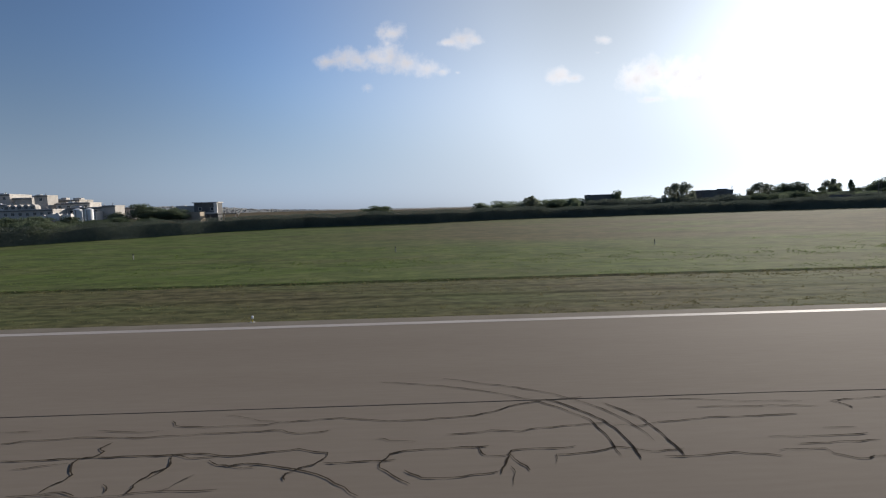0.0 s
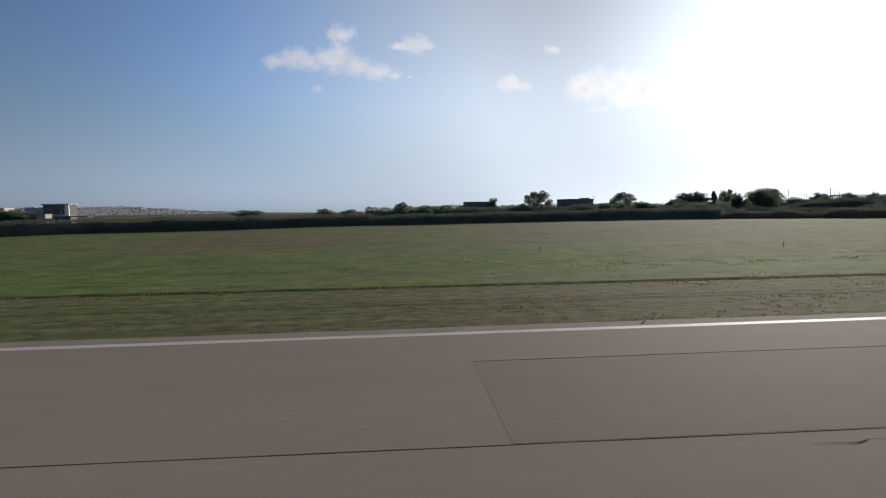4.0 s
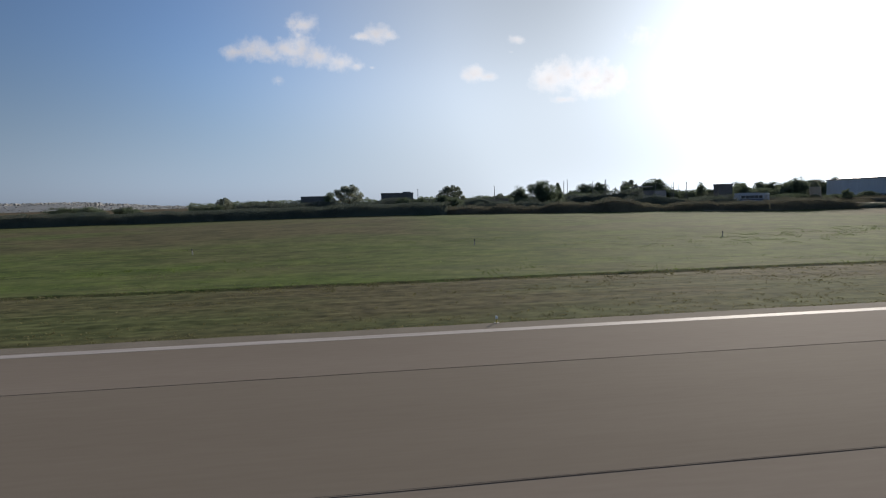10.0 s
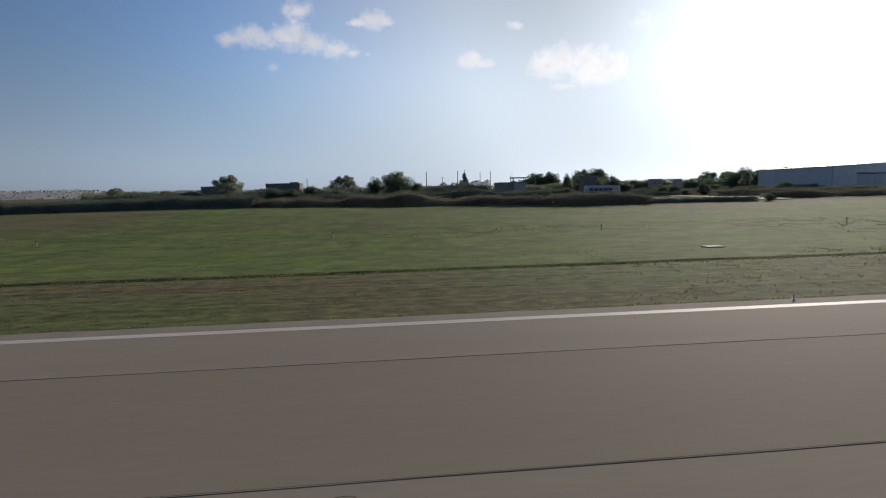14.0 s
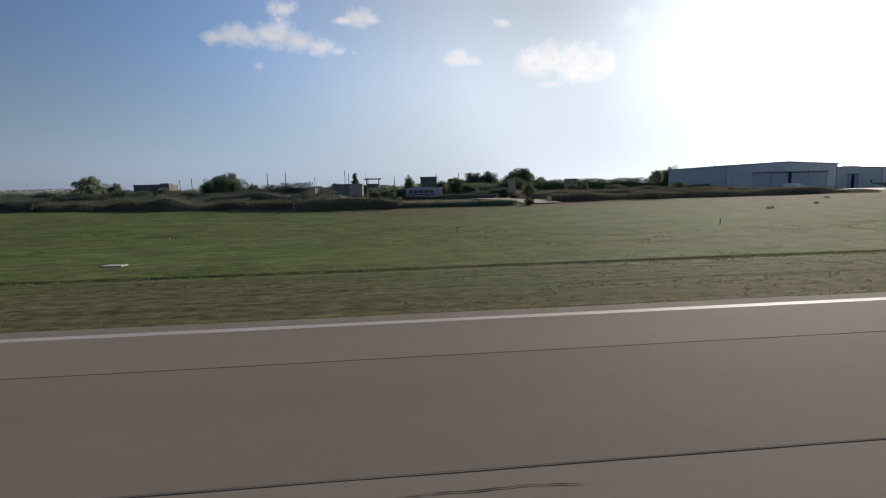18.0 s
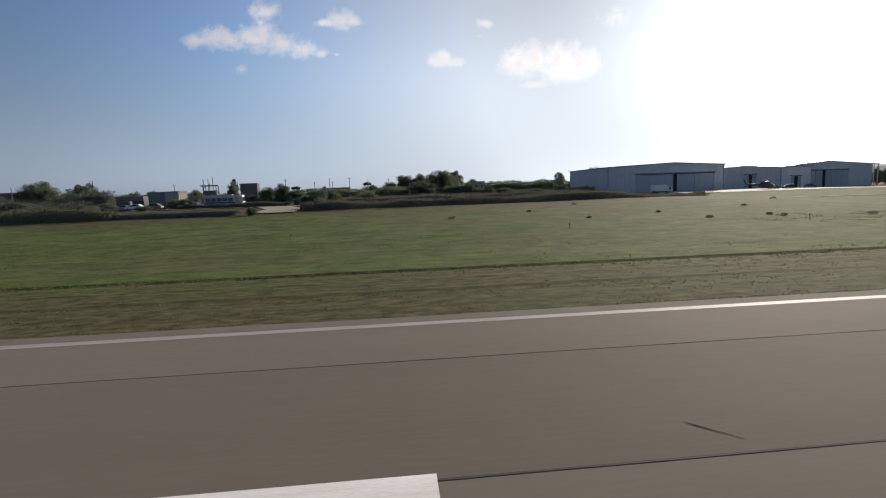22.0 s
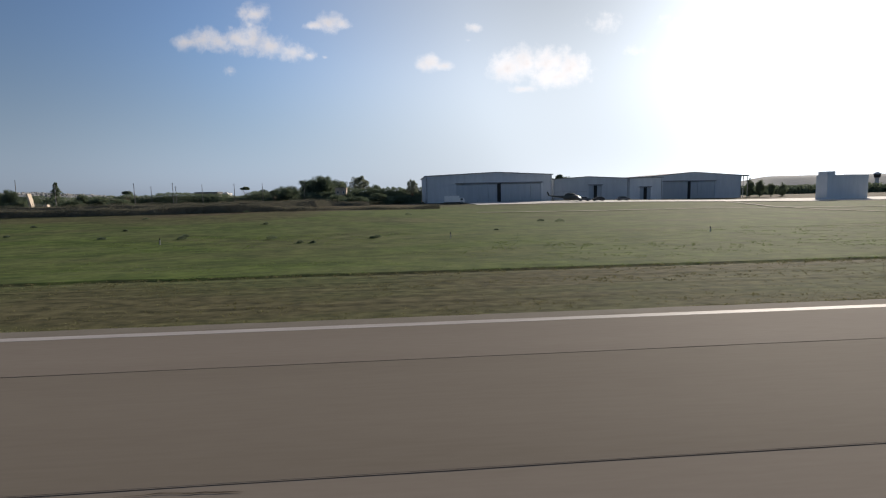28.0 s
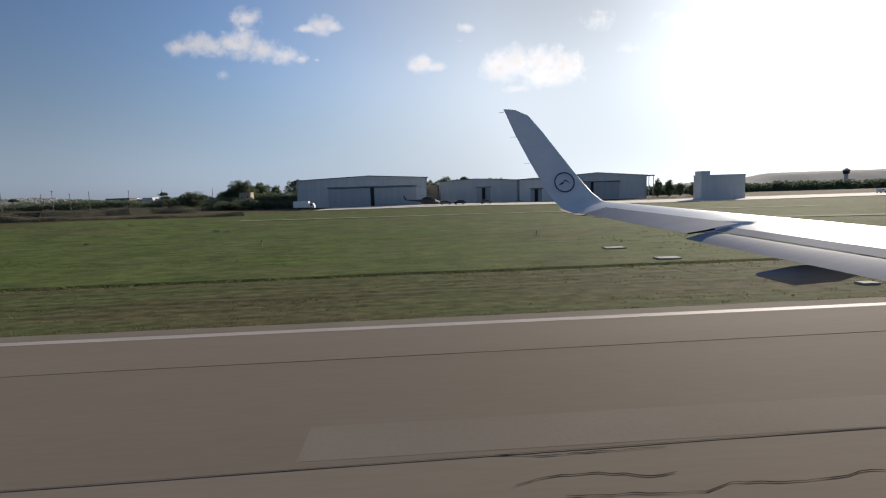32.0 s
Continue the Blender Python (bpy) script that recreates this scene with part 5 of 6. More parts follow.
part("roof_slab", box_me("roof_slab", -0.5, 10.8, -0.9, 5.3, 8.72, 9.05, M_RENDER, 0.03), ob, "white roof slab")
part("end_pier", box_me("end_pier", 8.9, 10.36, -0.75, -0.065, 4.0, 8.7, M_RENDER, 0.03), ob, "white end pier")
part("balcony", box_me("balcony", -0.3, 8.8, -0.7, -0.065, 3.6, 4.6, M_PLANT, 0.03), ob, "pale balcony front")
block_house("low_store", -112.5, 226, 9.5, 6, 1.1, 8.3, M_PLANT, "low pale flat-roofed store beside the house", (), [(2, 1, 1.5, 1.5, 0.7)])
block_house("garden_wall_house", -105.5, 213, 9.5, 5, 1.0, 5.4, M_STONE, "low beige stone house with flat roof", ())


# ---- masts, tower ----
def pole(x, y, top, arm=0.0, label="thin grey lamp or wire pole in the yard"):
    z = ground_z(x, y)
    ob = thing("pole", x, y, z, label, "pole", "poles")
    part("shaft", tube_me("shaft", [(0, 0, -0.3), (0, 0, top - z)], [0.17, 0.09], M_DARKWALL, 8), ob)
    if arm:
        part("arm", tube_me("arm", [(-arm, 0, top - z - 0.4), (arm, 0, top - z - 0.4)], [0.05, 0.05], M_STEEL, 6), ob)


for a in ((167.6, 154.5, 10.9, 0), (175.5, 141.5, 10.5, 0), (189, 182, 11.4, 0), (192.0, 178, 11.6, 0), (205, 166, 9.6, 0), (219, 170, 10.2, 0.5), (230, 196, 11.0, 0), (236, 214, 11.4, 0.8), (243, 226, 11.0, 0),
          (252, 240, 11.2, 0.8), (262, 250, 11.6, 0), (176, 190, 10.2, 0.7), (145.5, 156, 9.8, 0), (124.5, 200, 10.6, 0.5), (186, 200, 13.0, 0), (219, 232, 10.5, 0.6), (226, 240, 10.6, 0.6), (278, 270, 12.2, 0), (196.5, 166, 9.4, 0)):
    pole(*a)
ob = thing("control_tower", 833, 500, 0.2, "distant airport control tower with a glazed cabin", "control tower")
part("shaft", tube_me("shaft", [(0, 0, -0.5), (0, 0, 12.5)], [2.0, 1.8], M_RENDER, 12), ob)
part("cabin", tube_me("cabin", [(0, 0, 12.5), (0, 0, 13.4), (0, 0, 16.2)], [2.4, 2.9, 3.1], M_WINDOW, 12), ob, "dark glazed cabin")
part("roof", tube_me("roof", [(0, 0, 16.2), (0, 0, 16.9), (0, 0, 18.6)], [3.4, 3.4, 0.3], M_RENDER, 12), ob)


# ---- vehicles ----
def wheels(ob, spots, r, y0, w=0.28):
    tyre = tube_me("tyre", [(0, 0, 0), (0, 0.05, 0), (0, w - 0.05, 0), (0, w, 0)], [r * 0.86, r, r, r * 0.86], M_RUBBER, 16)
    rim = tube_me("rim", [(0, -0.01, 0), (0, w + 0.01, 0)], [r * 0.55, r * 0.55], M_STEEL, 12)
    for wx, wy in spots:
        q = part("wheel", tyre, ob, "black tyre", pose(wx, wy, r))
        part("rim", rim, q)


ob = thing("coach", 207.9, 128, ground_z(212, 129) + 0.05, "old white and blue coach parked in the yard", "coach")
part("body", profile_me("body", [(0, 0.4), (8.8, 0.4), (9.1, 1.0), (8.95, 2.5), (8.6, 2.95), (0.2, 2.95), (0, 2.6)], 0, 2.5, M_BUS, 0.1), ob)
part("roof_rack", box_me("roof_rack", 1.2, 6.6, 0.5, 2.0, 2.955, 3.1, M_STEEL, 0.03), ob, "grey roof rack")
part("waist_stripe", box_me("waist_stripe", 0.2, 8.6, -0.012, 0.03, 1.05, 1.35, M_BLUE), ob, "faded blue stripe")
for k in range(5):
    part("window", box_me("window", 0.5 + 1.3 * k, 1.65 + 1.3 * k, -0.012, 0.05, 1.5, 2.3, M_WINDOW), ob)
# white paint stands for sunlight on the coach's front; the body is darker
part("sunlit_front_panel", box_me("sunlit_front_panel", 8.98, 9.125, 0.12, 2.38, 0.55, 1.32, M_WHITE, 0.02), ob, "front panel whitened as sunlit")
part("sunlit_roof_dome", box_me("sunlit_roof_dome", 8.3, 9.04, 0.15, 2.35, 2.4, 2.9, M_WHITE, 0.05), ob, "front roof dome whitened as sunlit")
part("windscreen", box_me("windscreen", 8.9, 9.1, 0.2, 2.3, 1.35, 2.35, M_WINDOW), ob)
part("door", box_me("door", 7.4, 8.3, -0.015, 0.05, 0.5, 2.4, M_STEEL), ob)
wheels(ob, [(1.7, -0.02), (6.6, -0.02), (1.7, 2.24), (6.6, 2.24)], 0.48, 0)

ob = thing("box_truck", 342.9, 165.6, ground_z(346, 167) + 0.12, "white box truck parked beside the hangar", "truck")
part("cargo_box", box_me("cargo_box", 0, 4.9, 0, 2.3, 0.7, 2.75, M_WHITE, 0.05), ob)
part("cab", profile_me("cab", [(5.0, 0.5), (6.7, 0.5), (6.75, 1.2), (6.3, 2.1), (5.0, 2.1)], 0.05, 2.2, M_WHITE, 0.06), ob)
part("side_window", box_me("side_window", 5.3, 6.1, 0.03, 0.1, 1.3, 1.9, M_WINDOW), ob)
part("chassis", box_me("chassis", 0.2, 6.5, 0.3, 2.0, 0.45, 0.69, M_RUBBER), ob)
wheels(ob, [(1.2, 0), (5.7, 0), (1.2, 2.0), (5.7, 2.0)], 0.42, 0)


def car(x, y, turn, mat, label, name="car"):
    ob = thing(name, x, y, ground_z(x, y) + 0.13, label, "car", "parked cars", turn=turn)
    part("body", profile_me("body", [(0, 0.35), (4.2, 0.35), (4.3, 0.7), (4.1, 0.9), (3.2, 1.0), (2.6, 1.45), (1.0, 1.48), (0.3, 1.0), (0, 0.85)], 0, 1.7, mat, 0.07), ob)
    part("side_window", profile_me("side_window", [(0.7, 1.0), (3.0, 1.0), (2.5, 1.38), (1.05, 1.4)], -0.012, 0.03, M_WINDOW, 0), ob)
    part("side_window", profile_me("side_window", [(0.7, 1.0), (3.0, 1.0), (2.5, 1.38), (1.05, 1.4)], 1.67, 1.712, M_WINDOW, 0), ob)
    for hx, nm in ((4.22, "headlight"), (0.0, "taillight")):
        for hy in (0.15, 1.2):
            part(nm, box_me(nm, hx - 0.05, hx + 0.06, hy, hy + 0.35, 0.62, 0.78, M_GLASS), ob)
    wheels(ob, [(0.8, 0), (3.4, 0), (0.8, 1.42), (3.4, 1.42)], 0.31, 0)


car(182, 138, 8, M_BUS, "pale blue car parked in the yard scrub")
car(192.2, 132.6, 185, M_CLADL, "pale blue-grey car parked before the yard store")
car(196.2, 133.4, 184, M_DARKWALL, "dark grey car parked before the yard store")
car(176, 141, 12, M_DARKWALL, "grey car parked in the yard")
car(199.5, 139, 3, M_WHITE, "white car parked beside the coach")
car(390.8, 172.4, 0, M_DARKWALL, "dark grey apron car beside the helicopter")
car(399.6, 172.6, 180, M_BLACK, "black apron car near the helicopter")
car(404.6, 171.5, 0, M_DARKWALL, "grey apron car near the helicopter")
for x, y in ((560, 182), (566, 184), (575, 183), (590, 186), (604, 184), (612, 187), (630, 185)):
    car(x, y, (x * 7) % 30, M_WHITE, "white vehicle parked far along the apron")


def container(x, y, turn, mat, label):
    ob = thing("shipping_container", x, y, ground_z(x, y) + 0.1, label, "container", "yard containers", turn=turn)
    part("body", box_me("body", 0, 6, 0, 2.4, 0, 2.5, mat, 0.04), ob)
    rib = box_me("rib", -0.08, 0.08, -0.06, -0.002, 0.1, 2.4, mat)
    for k in range(14):
        part("rib", rib, ob, "", pose(0.4 + 0.4 * k, 0, 0))


container(177, 143.0, 3, M_DARKWALL, "weathered dark shipping container in the yard")
container(169.5, 146.5, -4, M_CLAD, "grey shipping container in the yard")
container(178.5, 148.5, 2, M_BLUE, "dark blue shipping container in the yard")

# concrete ramp-like block and machine by the track
ob = thing("concrete_panel", 237.2, 132.6, ground_z(237, 134), "tall beige concrete panel leaning upright in the scrub", "concrete panel", turn=20)
part("slab", profile_me("slab", [(0, -0.4), (0.5, -0.4), (-0.5, 4.7), (-0.8, 4.7)], 0, 3.0, M_STONE, 0.04), ob)
part("brace", profile_me("brace", [(0.51, -0.3), (0.75, -0.3), (0.0, 2.6), (-0.05, 2.6)], 2.4, 2.7, M_DARKWALL, 0.02), ob, "dark steel brace")
ob = thing("trailer", 238.8, 134.4, ground_z(239, 135), "small rusty beige trailer beside the concrete panel", "trailer", turn=20)
part("bed", box_me("bed", 0, 0.9, 0, 2.4, 0.6, 1.9, M_STONE, 0.06), ob)
wheels(ob, [(0.0, 0.2), (0.4, 0.2)], 0.32, 0)

ob = thing("utility_cabinet", 178, 131.4, ground_z(178, 131.4), "small white utility cabinet on a stand in the yard scrub", "cabinet")
part("casing", box_me("casing", -0.45, 0.45, -0.25, 0.25, 1.0, 2.2, M_WHITE, 0.03), ob)
part("door", box_me("door", -0.4, 0.4, -0.275, -0.252, 1.05, 2.15, M_WHITE, 0.005), ob)
for px in (-0.3, 0.3):
    part("leg", box_me("leg", px - 0.05, px + 0.05, -0.05, 0.05, -0.2, 1.0, M_STEEL), ob)

# helicopter on the apron
ob = thing("helicopter", 386.8, 169.5, 1.22, "dark parked helicopter with a pale nose on the apron", "helicopter")


def hull(name, stations, mat, seg=12):
    """A body through stations of (x, half width, z low, z high)."""
    v, f = [], []
    for x, hw, z0, z1 in stations:
        for k in range(seg):
            a = 2 * math.pi * k / seg
            v.append((x, hw * math.cos(a), (z0 + z1) / 2 + (z1 - z0) / 2 * math.sin(a)))
    for i in range(len(stations) - 1):
        f += [(i * seg + k, i * seg + (k + 1) % seg, (i + 1) * seg + (k + 1) % seg, (i + 1) * seg + k) for k in range(seg)]
    f += [tuple(range(seg)), tuple(reversed(range((len(stations) - 1) * seg, len(stations) * seg)))]
    return mesh_of(name, v, f, mat, True)


part("fuselage", hull("fuselage", [(-2.6, 0.5, 1.0, 2.2), (-1.6, 0.95, 0.7, 2.6), (0.6, 1.05, 0.6, 2.7), (2.2, 0.95, 0.6, 2.3), (3.2, 0.6, 0.7, 1.7), (3.7, 0.1, 1.0, 1.3)], M_HELI), ob)
part("nose", hull("nose", [(2.3, 0.97, 0.9, 2.26), (3.2, 0.63, 0.9, 1.75), (3.75, 0.12, 1.0, 1.4)], M_WHITE), ob, "pale nose glazing")
part("engine_cowling", hull("engine_cowling", [(-2.0, 0.3, 2.3, 2.7), (-1.2, 0.6, 2.3, 3.1), (0.8, 0.55, 2.4, 3.1), (1.6, 0.2, 2.4, 2.7)], M_HELI), ob)
part("tail_boom", tube_me("tail_boom", [(-2.4, 0, 1.8), (-5.0, 0, 2.0), (-7.6, 0, 2.3)], [0.5, 0.3, 0.16], M_HELI, 10), ob)
part("tail_fin", profile_me("tail_fin", [(-7.2, 2.2), (-7.9, 2.2), (-8.5, 3.7), (-8.0, 3.7)], -0.06, 0.06, M_HELI, 0.02), ob)
part("rotor_mast", tube_me("rotor_mast", [(-0.2, 0, 2.9), (-0.2, 0, 3.6)], [0.16, 0.12], M_STEEL, 8), ob)
for k in range(4):
    part("rotor_blade", box_me("rotor_blade", 0.2, 6.4, -0.18, 0.18, 3.5, 3.56, M_STEEL, 0.01), ob, "", Matrix.Translation((-0.2, 0, 0)) @ pose(0, 0, 0, 0, 0, 10 + 90 * k))
for sy in (-0.95, 0.95):
    part("skid", tube_me("skid", [(-1.8, sy, 0.12), (2.0, sy, 0.12), (2.5, sy, 0.4)], [0.07, 0.07, 0.05], M_STEEL, 8), ob)
    for sx in (-1.0, 1.2):
        part("skid_strut", tube_me("skid_strut", [(sx, sy, 0.12), (sx, sy * 0.6, 0.85)], [0.05, 0.05], M_STEEL, 6), ob)


# ---- distance ----
def ridge(name, xs, y, tops, depth, mat, label):
    v, f = [], []
    for i in range(len(xs) - 1):
        n = max(4, int((xs[i + 1] - xs[i]) / 30))
        for k in range(n + (i == len(xs) - 2)):
            s = k / n
            s2 = s * s * (3 - 2 * s)
            x = xs[i] + (xs[i + 1] - xs[i]) * s
            t = tops[i] + (tops[i + 1] - tops[i]) * s2 + 1.5 * noise.noise((x * 0.01, y, 0)) + 0.7 * noise.noise((x * 0.05, y, 1))
            v += [(x, y, -2), (x, y + depth * 0.5, max(t, 0) * 0.75), (x, y + depth, max(t, 0)), (x, y + depth * 1.6, -2)]
    m = len(v) // 4
    f = [(4 * i + j, 4 * i + 4 + j, 4 * i + 5 + j, 4 * i + 1 + j) for i in range(m - 1) for j in range(3)]
    tagged(new(name, mesh_of(name, v, f, mat, True)), label, "hill", kind="structure")


ridge("hill_town_side", [-2600, -1500, -850, -700, -600, -420, -200, 300, 900], 1450, [32, 34, 31, 22, 14, 8, 5, 4, 3], 300, M_HILL, "low built-up hillside on the horizon")
ridge("hill_far", [1100, 1500, 1700, 2200, 3200], 1500, [3, 22, 44, 46, 40], 260, M_HILL, "hazy flat-topped hill in the distance")
g = np.random.default_rng(31)
hv, hf = [], []
for k in range(2300):
    x = -2300 + 1950 * g.uniform(0, 1) ** 0.7
    base = float(np.interp(x, [-2600, -850, -700, -600, -350], [32, 31, 22, 13, 4]))
    dpt = g.uniform(0, 1)
    y = 1470 + 280 * dpt
    z = base * (1.5 * dpt if dpt < 0.5 else 0.5 + 0.5 * dpt)
    w, d, h = g.uniform(1.5, 4.2), g.uniform(3, 7), g.uniform(1.5, 3.6)
    i0 = len(hv)
    hv += [(x, y, z - 4), (x + w, y, z - 4), (x + w, y + d, z - 4), (x, y + d, z - 4), (x, y, z + h), (x + w, y, z + h), (x + w, y + d, z + h), (x, y + d, z + h)]
    hf += [tuple(i0 + j for j in q) for q in ((0, 1, 5, 4), (1, 2, 6, 5), (2, 3, 7, 6), (3, 0, 4, 7), (4, 5, 6, 7))]
tagged(new("distant_town", mesh_of("distant_town", hv, hf, M_TOWN)), "distant hillside town of pale flat-roofed houses", "town", kind="stuff")


# ---- clouds: one far sheet of sky ----
def cloud_surface():
    m = bpy.data.materials.new("cumulus")
    m.use_nodes = True
    t = m.node_tree
    n, l = t.nodes, t.links
    n.remove(n["Principled BSDF"])
    geo = n.new("ShaderNodeNewGeometry")

    def noise_of(scale, detail, rough):
        q = n.new("ShaderNodeTexNoise")
        q.inputs["Scale"].default_value, q.inputs["Detail"].default_value, q.inputs["Roughness"].default_value = scale, detail, rough
        l.new(geo.outputs["Position"], q.inputs["Vector"])
        return q
    warp, puff, fuzz = noise_of(0.012, 3, 0.5), noise_of(0.03, 7, 0.58), noise_of(0.011, 6, 0.62)
    best = None
    away_from_sun = ((-330, 490, 52, 26, 0), (-282, 500, 62, 40, 0), (-225, 492, 60, 32, 0), (-178, 502, 52, 40, 0), (-126, 504, 48, 46, 0), (-75, 482, 66, 36, 0), (-5, 462, 62, 30, 0), (42, 452, 32, 14, 0.1), (-122, 580, 62, 32, 0.1), (-138, 545, 30, 30, 0.45), (118, 556, 46, 34, 0), (150, 548, 34, 22, 0.05), (62, 544, 40, 15, 0.1), (95, 447, 16, 9, 0.35))
    sunward_puffs = ((-205, 404, 40, 26, 0.75), (425, 428, 42, 30, 0), (478, 420, 40, 15, 0.1), (580, 540, 54, 22, 0.35), (560, 500, 30, 14, 0.6), (690, 415, 62, 50, 0), (752, 428, 72, 56, 0), (830, 436, 84, 50, 0), (905, 418, 70, 48, 0), (850, 384, 110, 36, 0), (745, 344, 62, 15, 0.2), (1010, 560, 120, 60, 0.6), (1120, 470, 110, 36, 0.6), (1290, 560, 140, 66, 0.6))
    for cx, cz, rx, rz, thin in away_from_sun + sunward_puffs:
        mp = n.new("ShaderNodeVectorMath")
        mp.operation = 'SUBTRACT'
        l.new(geo.outputs["Position"], mp.inputs[0])
        mp.inputs[1].default_value = (cx, 1700, cz)
        sc = n.new("ShaderNodeVectorMath")
        sc.operation = 'MULTIPLY'
        l.new(mp.outputs[0], sc.inputs[0])
        sc.inputs[1].default_value = (1 / rx, 0, 1 / rz)
        ln = n.new("ShaderNodeVectorMath")
        ln.operation = 'LENGTH'
        l.new(sc.outputs[0], ln.inputs[0])
        if thin:
            ad = n.new("ShaderNodeMath")
            ad.operation = 'ADD'
            l.new(ln.outputs["Value"], ad.inputs[0])
            ad.inputs[1].default_value = thin
            ln = ad
        if best is None:
            best = ln.outputs["Value"]
        else:
            mn = n.new("ShaderNodeMath")
            mn.operation = 'SMOOTH_MIN'
            mn.inputs[2].default_value = 0.35
            l.new(best, mn.inputs[0])
            l.new(ln.outputs["Value"], mn.inputs[1])
            best = mn.outputs[0]

    def math_of(op, a, b):
        q = n.new("ShaderNodeMath")
        q.operation = op
        for i, s in enumerate((a, b)):
            if isinstance(s, (int, float)):
                q.inputs[i].default_value = s
            else:
                l.new(s, q.inputs[i])
        return q.outputs[0]
    d = math_of('ADD', math_of('SUBTRACT', 1.0, best), math_of('MULTIPLY', math_of('SUBTRACT', puff.outputs[0], 0.5), 1.7))
    d = math_of('ADD', d, math_of('MULTIPLY', math_of('SUBTRACT', fuzz.outputs[0], 0.5), 1.3))
    al = n.new("ShaderNodeMapRange")
    al.interpolation_type = 'SMOOTHSTEP'
    al.inputs[1].default_value, al.inputs[2].default_value, al.inputs[4].default_value = -0.25, 1.25, 0.85
    l.new(d, al.inputs[0])
    glow = n.new("ShaderNodeEmission")
    # sun and shade put into the glow's colour: bright rims, greyer hearts
    tone = n.new("ShaderNodeValToRGB")
    tone.color_ramp.elements[0].position, tone.color_ramp.elements[1].position = 0.3, 0.85
    tone.color_ramp.elements[0].color, tone.color_ramp.elements[1].color = (0.68, 0.645, 0.63, 1), (0.46, 0.435, 0.435, 1)
    l.new(math_of('ADD', math_of('MULTIPLY', d, 0.4), math_of('MULTIPLY', warp.outputs[0], 0.7)), tone.inputs[0])
    l.new(tone.outputs[0], glow.inputs[0])
    east = n.new("ShaderNodeSeparateXYZ")
    l.new(geo.outputs["Position"], east.inputs[0])
    # glow strength raised towards the sun's side of the sheet
    near_sun = n.new("ShaderNodeMapRange")
    near_sun.inputs[1].default_value, near_sun.inputs[2].default_value, near_sun.inputs[3].default_value, near_sun.inputs[4].default_value = -200, 900, 0.86, 1.3
    l.new(east.outputs[0], near_sun.inputs[0])
    l.new(near_sun.outputs[0], glow.inputs[1])
    tr, ms = n.new("ShaderNodeBsdfTransparent"), n.new("ShaderNodeMixShader")
    l.new(al.outputs[0], ms.inputs[0])
    l.new(tr.outputs[0], ms.inputs[1])
    l.new(glow.outputs[0], ms.inputs[2])
    l.new(ms.outputs[0], n["Material Output"].inputs[0])
    return m


tagged(new("cloud_backdrop", mesh_of("cloud_backdrop", [(-480, 1700, 280), (1500, 1700, 280), (1500, 1700, 700), (-480, 1700, 700)], [(0, 1, 2, 3)], cloud_surface())),
       "small white cumulus clouds in a pale blue sky", "clouds", kind="structure")

# ---- the aircraft's wing, standing by the end of the path ----
WX = 381.06
wing = thing("aircraft_wing", WX, 0, 0, "white airliner wing with upturned winglet, seen from the cabin", "aircraft wing")


def airfoil(le, te, thick, n=9):
    """A closed wing section between leading and trailing edge, thickest near the front."""
    le, te = Vector(le), Vector(te)
    c = te - le
    up = Vector((0, 0, 1))
    out = []
    for i in range(n + 1):
        s = (i / n) ** 1.6
        out.append(le + c * s + up * thick * 2.6 * (math.sqrt(s) * (1 - s)) * 0.5)
    for i in range(n - 1, 0, -1):
        s = (i / n) ** 1.6
        out.append(le + c * s - up * thick * 2.6 * (math.sqrt(s) * (1 - s)) * 0.38)
    return out


def loft(name, sections, mat):
    k = len(sections[0])
    v = [p for s in sections for p in s]
    f = [(i * k + j, i * k + (j + 1) % k, (i + 1) * k + (j + 1) % k, (i + 1) * k + j) for i in range(len(sections) - 1) for j in range(k)]
    f += [tuple(range(k)), tuple(reversed(range((len(sections) - 1) * k, len(sections) * k)))]
    me = mesh_of(name, v, f, mat, True)
    return me


def wing_le(y):
    return (5.82 + (14.9 - y) * 0.515, y, 4.8 - (14.9 - y) * 0.088)


def wing_te(y):
    return (4.72 + (14.9 - y) * 0.245, y, 4.56 - (14.9 - y) * 0.085)


panel = []
for y in [3.0, 4.0, 5.0, 6.0, 7.0, 8.0, 9.0, 10.0, 10.19, 10.21, 11.0, 12.0, 13.0, 14.0, 14.6]:
    a, b = Vector(wing_le(y)), Vector(wing_te(y))
    panel.append(airfoil(a, a.lerp(b, 0.75 if y < 10.2 else 1.0), 0.10 + 0.016 * (14.9 - y)))
part("main_panel", loft("main_panel", panel, M_WING), wing, "glossy white upper wing skin")


def aft(sec, first, n=9):
    """The rear part of a wing section, a hair proud of the skin."""
    top = [p + Vector((0, 0, 0.005)) for p in sec[first:n + 1]]
    low = [p - Vector((0, 0, 0.005)) for p in sec[n + 1:n + 1 + n - first]]
    return top + low


part("aileron", loft("aileron", [aft(s, 6) for s in panel[9:14]], M_FLAP), wing, "aileron, its grey darkened for shade")
for a, b in ((0, 3), (3, 6), (6, 8)):
    part("spoiler", loft("spoiler", [aft(s, 8) for s in panel[a:b + 1]], M_FLAP), wing, "spoiler panel, its grey darkened for shade")
fl = []
for y in np.linspace(3.0, 10.15, 9):
    a, b = Vector(wing_le(y)), Vector(wing_te(y))
    q = a.lerp(b, 0.74) - Vector((0, 0, 0.03))
    fl.append(airfoil(q, b + Vector((-0.1, 0, -0.09)), 0.05 + 0.006 * (12.5 - y)))
part("flap", loft("flap", fl, M_FLAP), wing, "slightly lowered flap, its grey darkened for shade")
wl = []
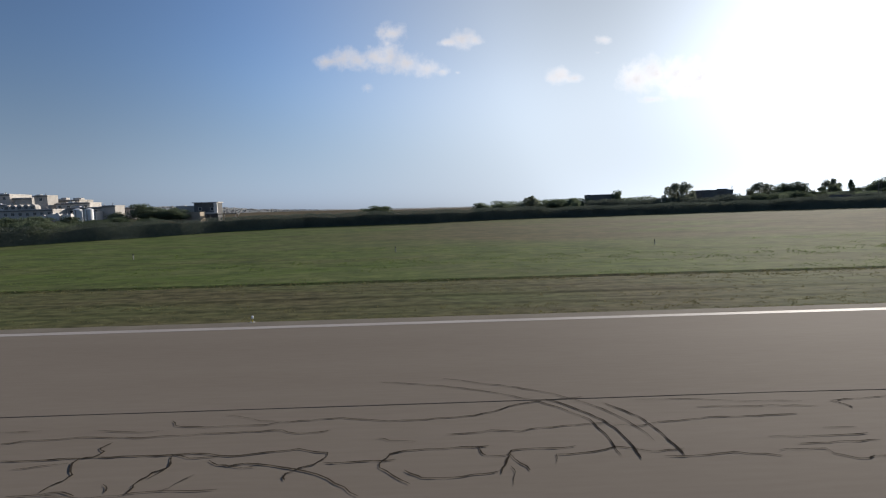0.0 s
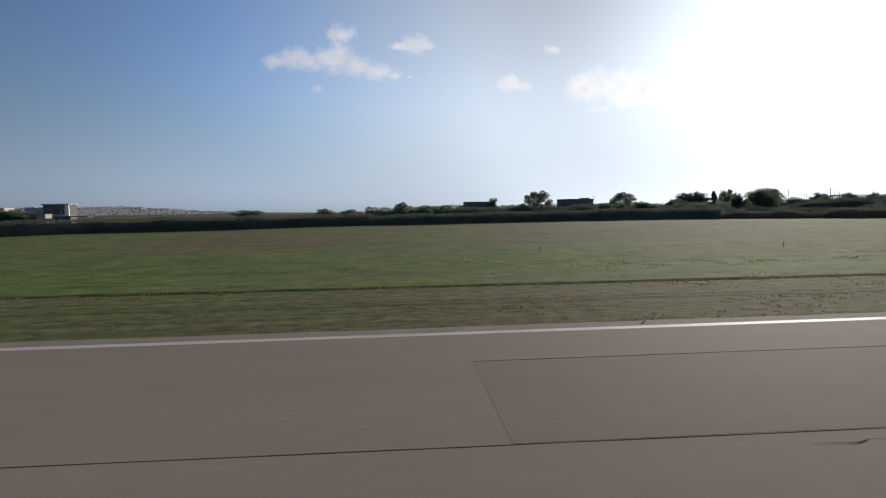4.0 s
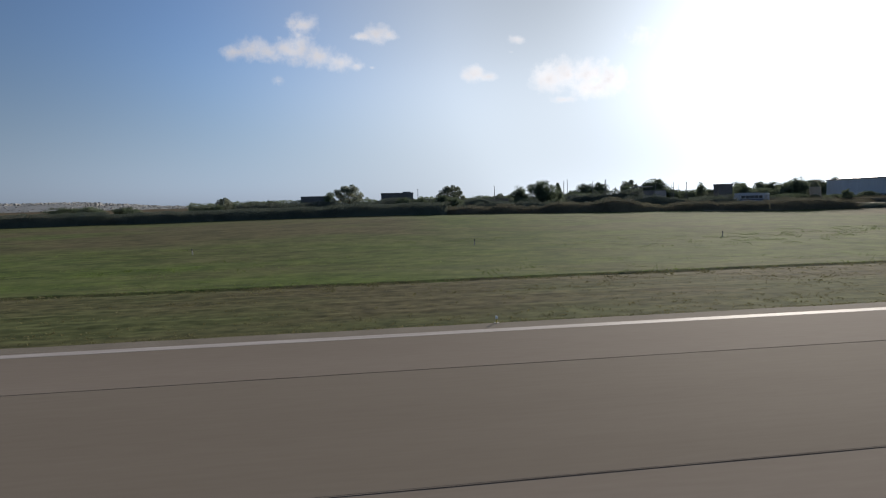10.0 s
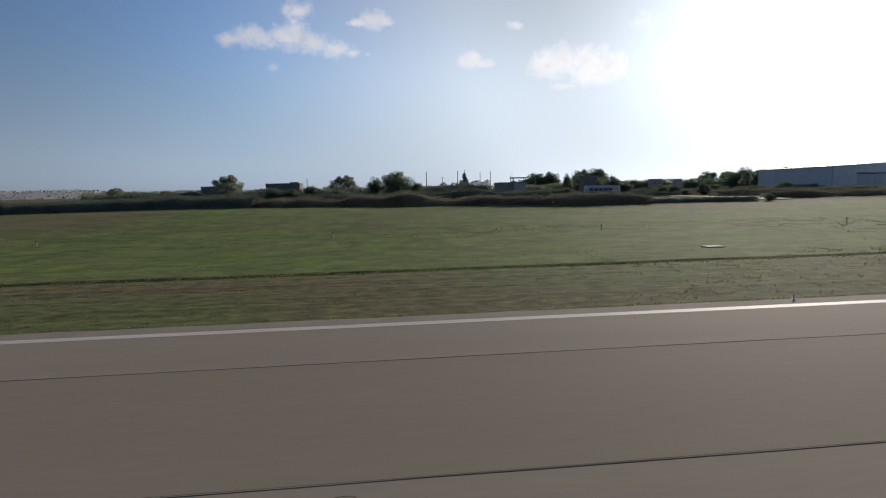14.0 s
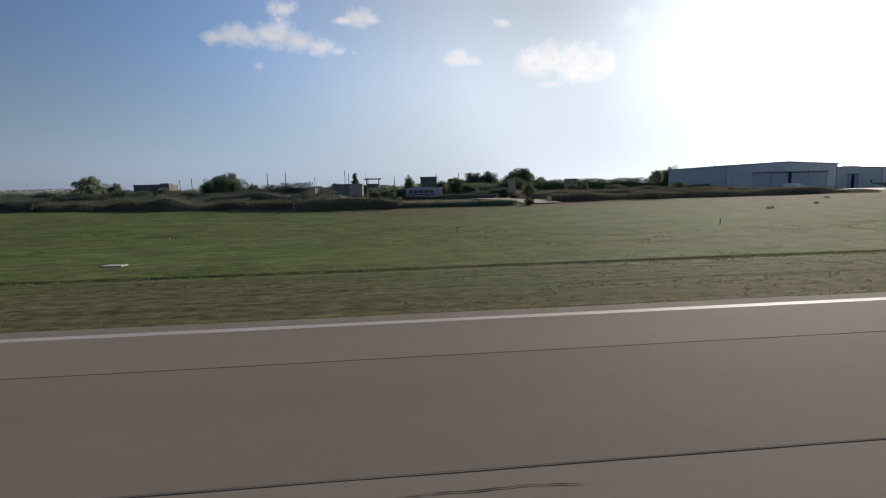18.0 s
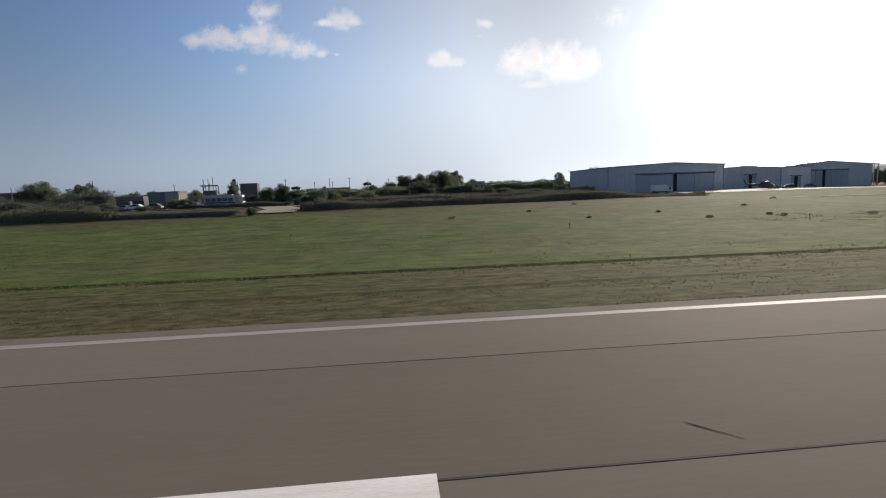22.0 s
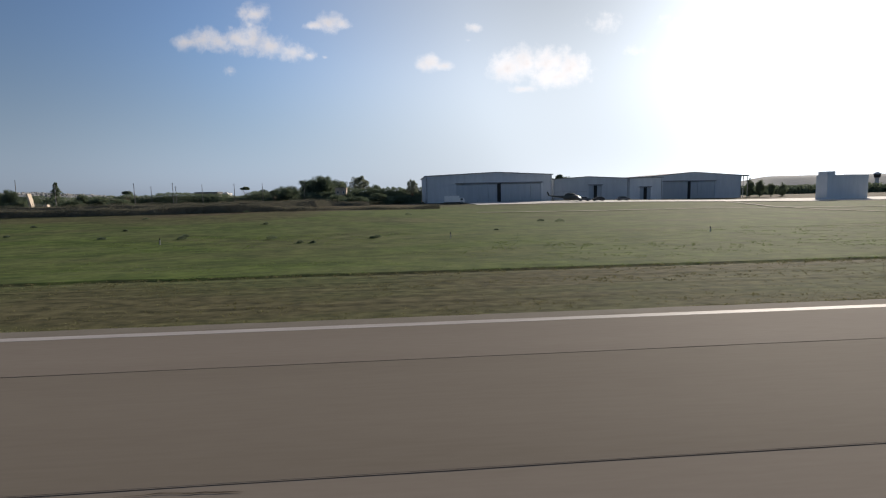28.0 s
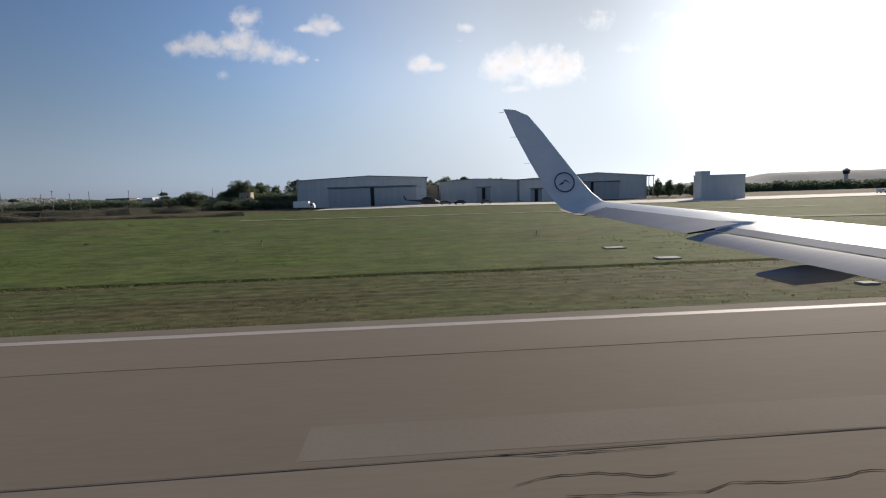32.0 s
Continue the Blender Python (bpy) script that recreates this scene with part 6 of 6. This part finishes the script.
for k, (le, te) in enumerate((((5.97, 14.6, 4.74), (4.86, 14.6, 4.47)), ((5.9, 15.0, 4.8), (4.6, 15.0, 4.6)), ((5.65, 15.3, 5.07), (4.42, 15.3, 4.86)), ((5.27, 15.52, 5.58), (4.15, 15.52, 5.36)),
                              ((4.73, 15.72, 6.34), (3.78, 15.72, 6.1)), ((4.27, 15.92, 7.02), (3.38, 15.92, 6.95)), ((3.84, 16.08, 7.58), (3.1, 16.08, 7.66)), ((3.44, 16.1, 7.76), (3.04, 16.1, 7.8)))):
    a, b = Vector(le), Vector(te)
    n2 = 9
    out = []
    side = Vector((0, 0, 1)).lerp(Vector((0, -1, 0.25)), min(1, k / 3)).normalized()
    th = 0.16 - 0.016 * k
    for i in range(n2 + 1):
        s = (i / n2) ** 1.6
        out.append(a.lerp(b, s) + side * th * 1.4 * math.sqrt(s) * (1 - s))
    for i in range(n2 - 1, 0, -1):
        s = (i / n2) ** 1.6
        out.append(a.lerp(b, s) - side * th * 1.0 * math.sqrt(s) * (1 - s))
    wl.append(out)
part("winglet", loft("winglet", wl, M_WING), wing, "swept white upturned winglet")
# plain ring and bar emblem on the winglet's inner face
c, nrm = Vector((4.78, 15.34, 5.42)), Vector((0, -1, 0.25)).normalized()
ax1 = Vector((1, 0, 0))
ax2 = nrm.cross(ax1).normalized() * -1
rv, rf = [], []
for k in range(40):
    a = 2 * math.pi * k / 40
    for r in (0.285, 0.325):
        rv.append(c + nrm * 0.0 + (ax1 * math.cos(a) + ax2 * math.sin(a)) * r)
rf = [(2 * k, 2 * k + 1, (2 * k + 3) % 80, (2 * k + 2) % 80) for k in range(40)]
emblem = part("emblem_ring", mesh_of("emblem_ring", rv, rf, M_BLUE), wing, "thin dark blue ring")
bars = [[(-0.2, 0.1), (-0.05, 0.06), (0.0, -0.02), (-0.12, 0.02)], [(-0.06, 0.02), (0.02, -0.1), (0.2, 0.06), (0.02, -0.04)]]
for k, q in enumerate(bars):
    part("emblem_bar", mesh_of("emblem_bar", [c + nrm * 0.004 + ax1 * p[0] + ax2 * p[1] for p in q], [(0, 1, 2, 3)], M_BLUE), emblem)
# fairings, panel gap and static wicks
for y in (8.2,):
    b = Vector(wing_te(y))
    part("flap_track_fairing", hull("flap_track_fairing", [(b.x + 1.6, 0.03, -0.05, 0.05), (b.x + 0.9, 0.15, -0.22, 0.12), (b.x + 0.1, 0.16, -0.26, 0.1), (b.x - 0.6, 0.02, -0.06, 0.0)], M_FLAP), wing, "grey flap track fairing",
         Matrix.Translation((0.25, y, b.z - 0.36)))
part("aileron_gap", tube_me("aileron_gap", [Vector(wing_le(10.2)).lerp(Vector(wing_te(10.2)), 0.75) + Vector((0, 0, 0.03)), Vector(wing_te(10.2)) + Vector((0, 0, 0.01))], [0.02, 0.02], M_RUBBER, 6), wing)
for p in ((3.06, 16.08, 7.7), (3.42, 15.9, 6.9), (3.8, 15.7, 6.06)):
    part("static_wick", tube_me("static_wick", [p, (p[0] - 0.2, p[1], p[2] - 0.01)], [0.006, 0.004], M_RUBBER, 5), wing)
for y in (13.2, 13.8, 14.3):
    b = Vector(wing_te(y))
    part("static_wick", tube_me("static_wick", [b, b + Vector((-0.22, 0, -0.02))], [0.008, 0.005], M_RUBBER, 5), wing)
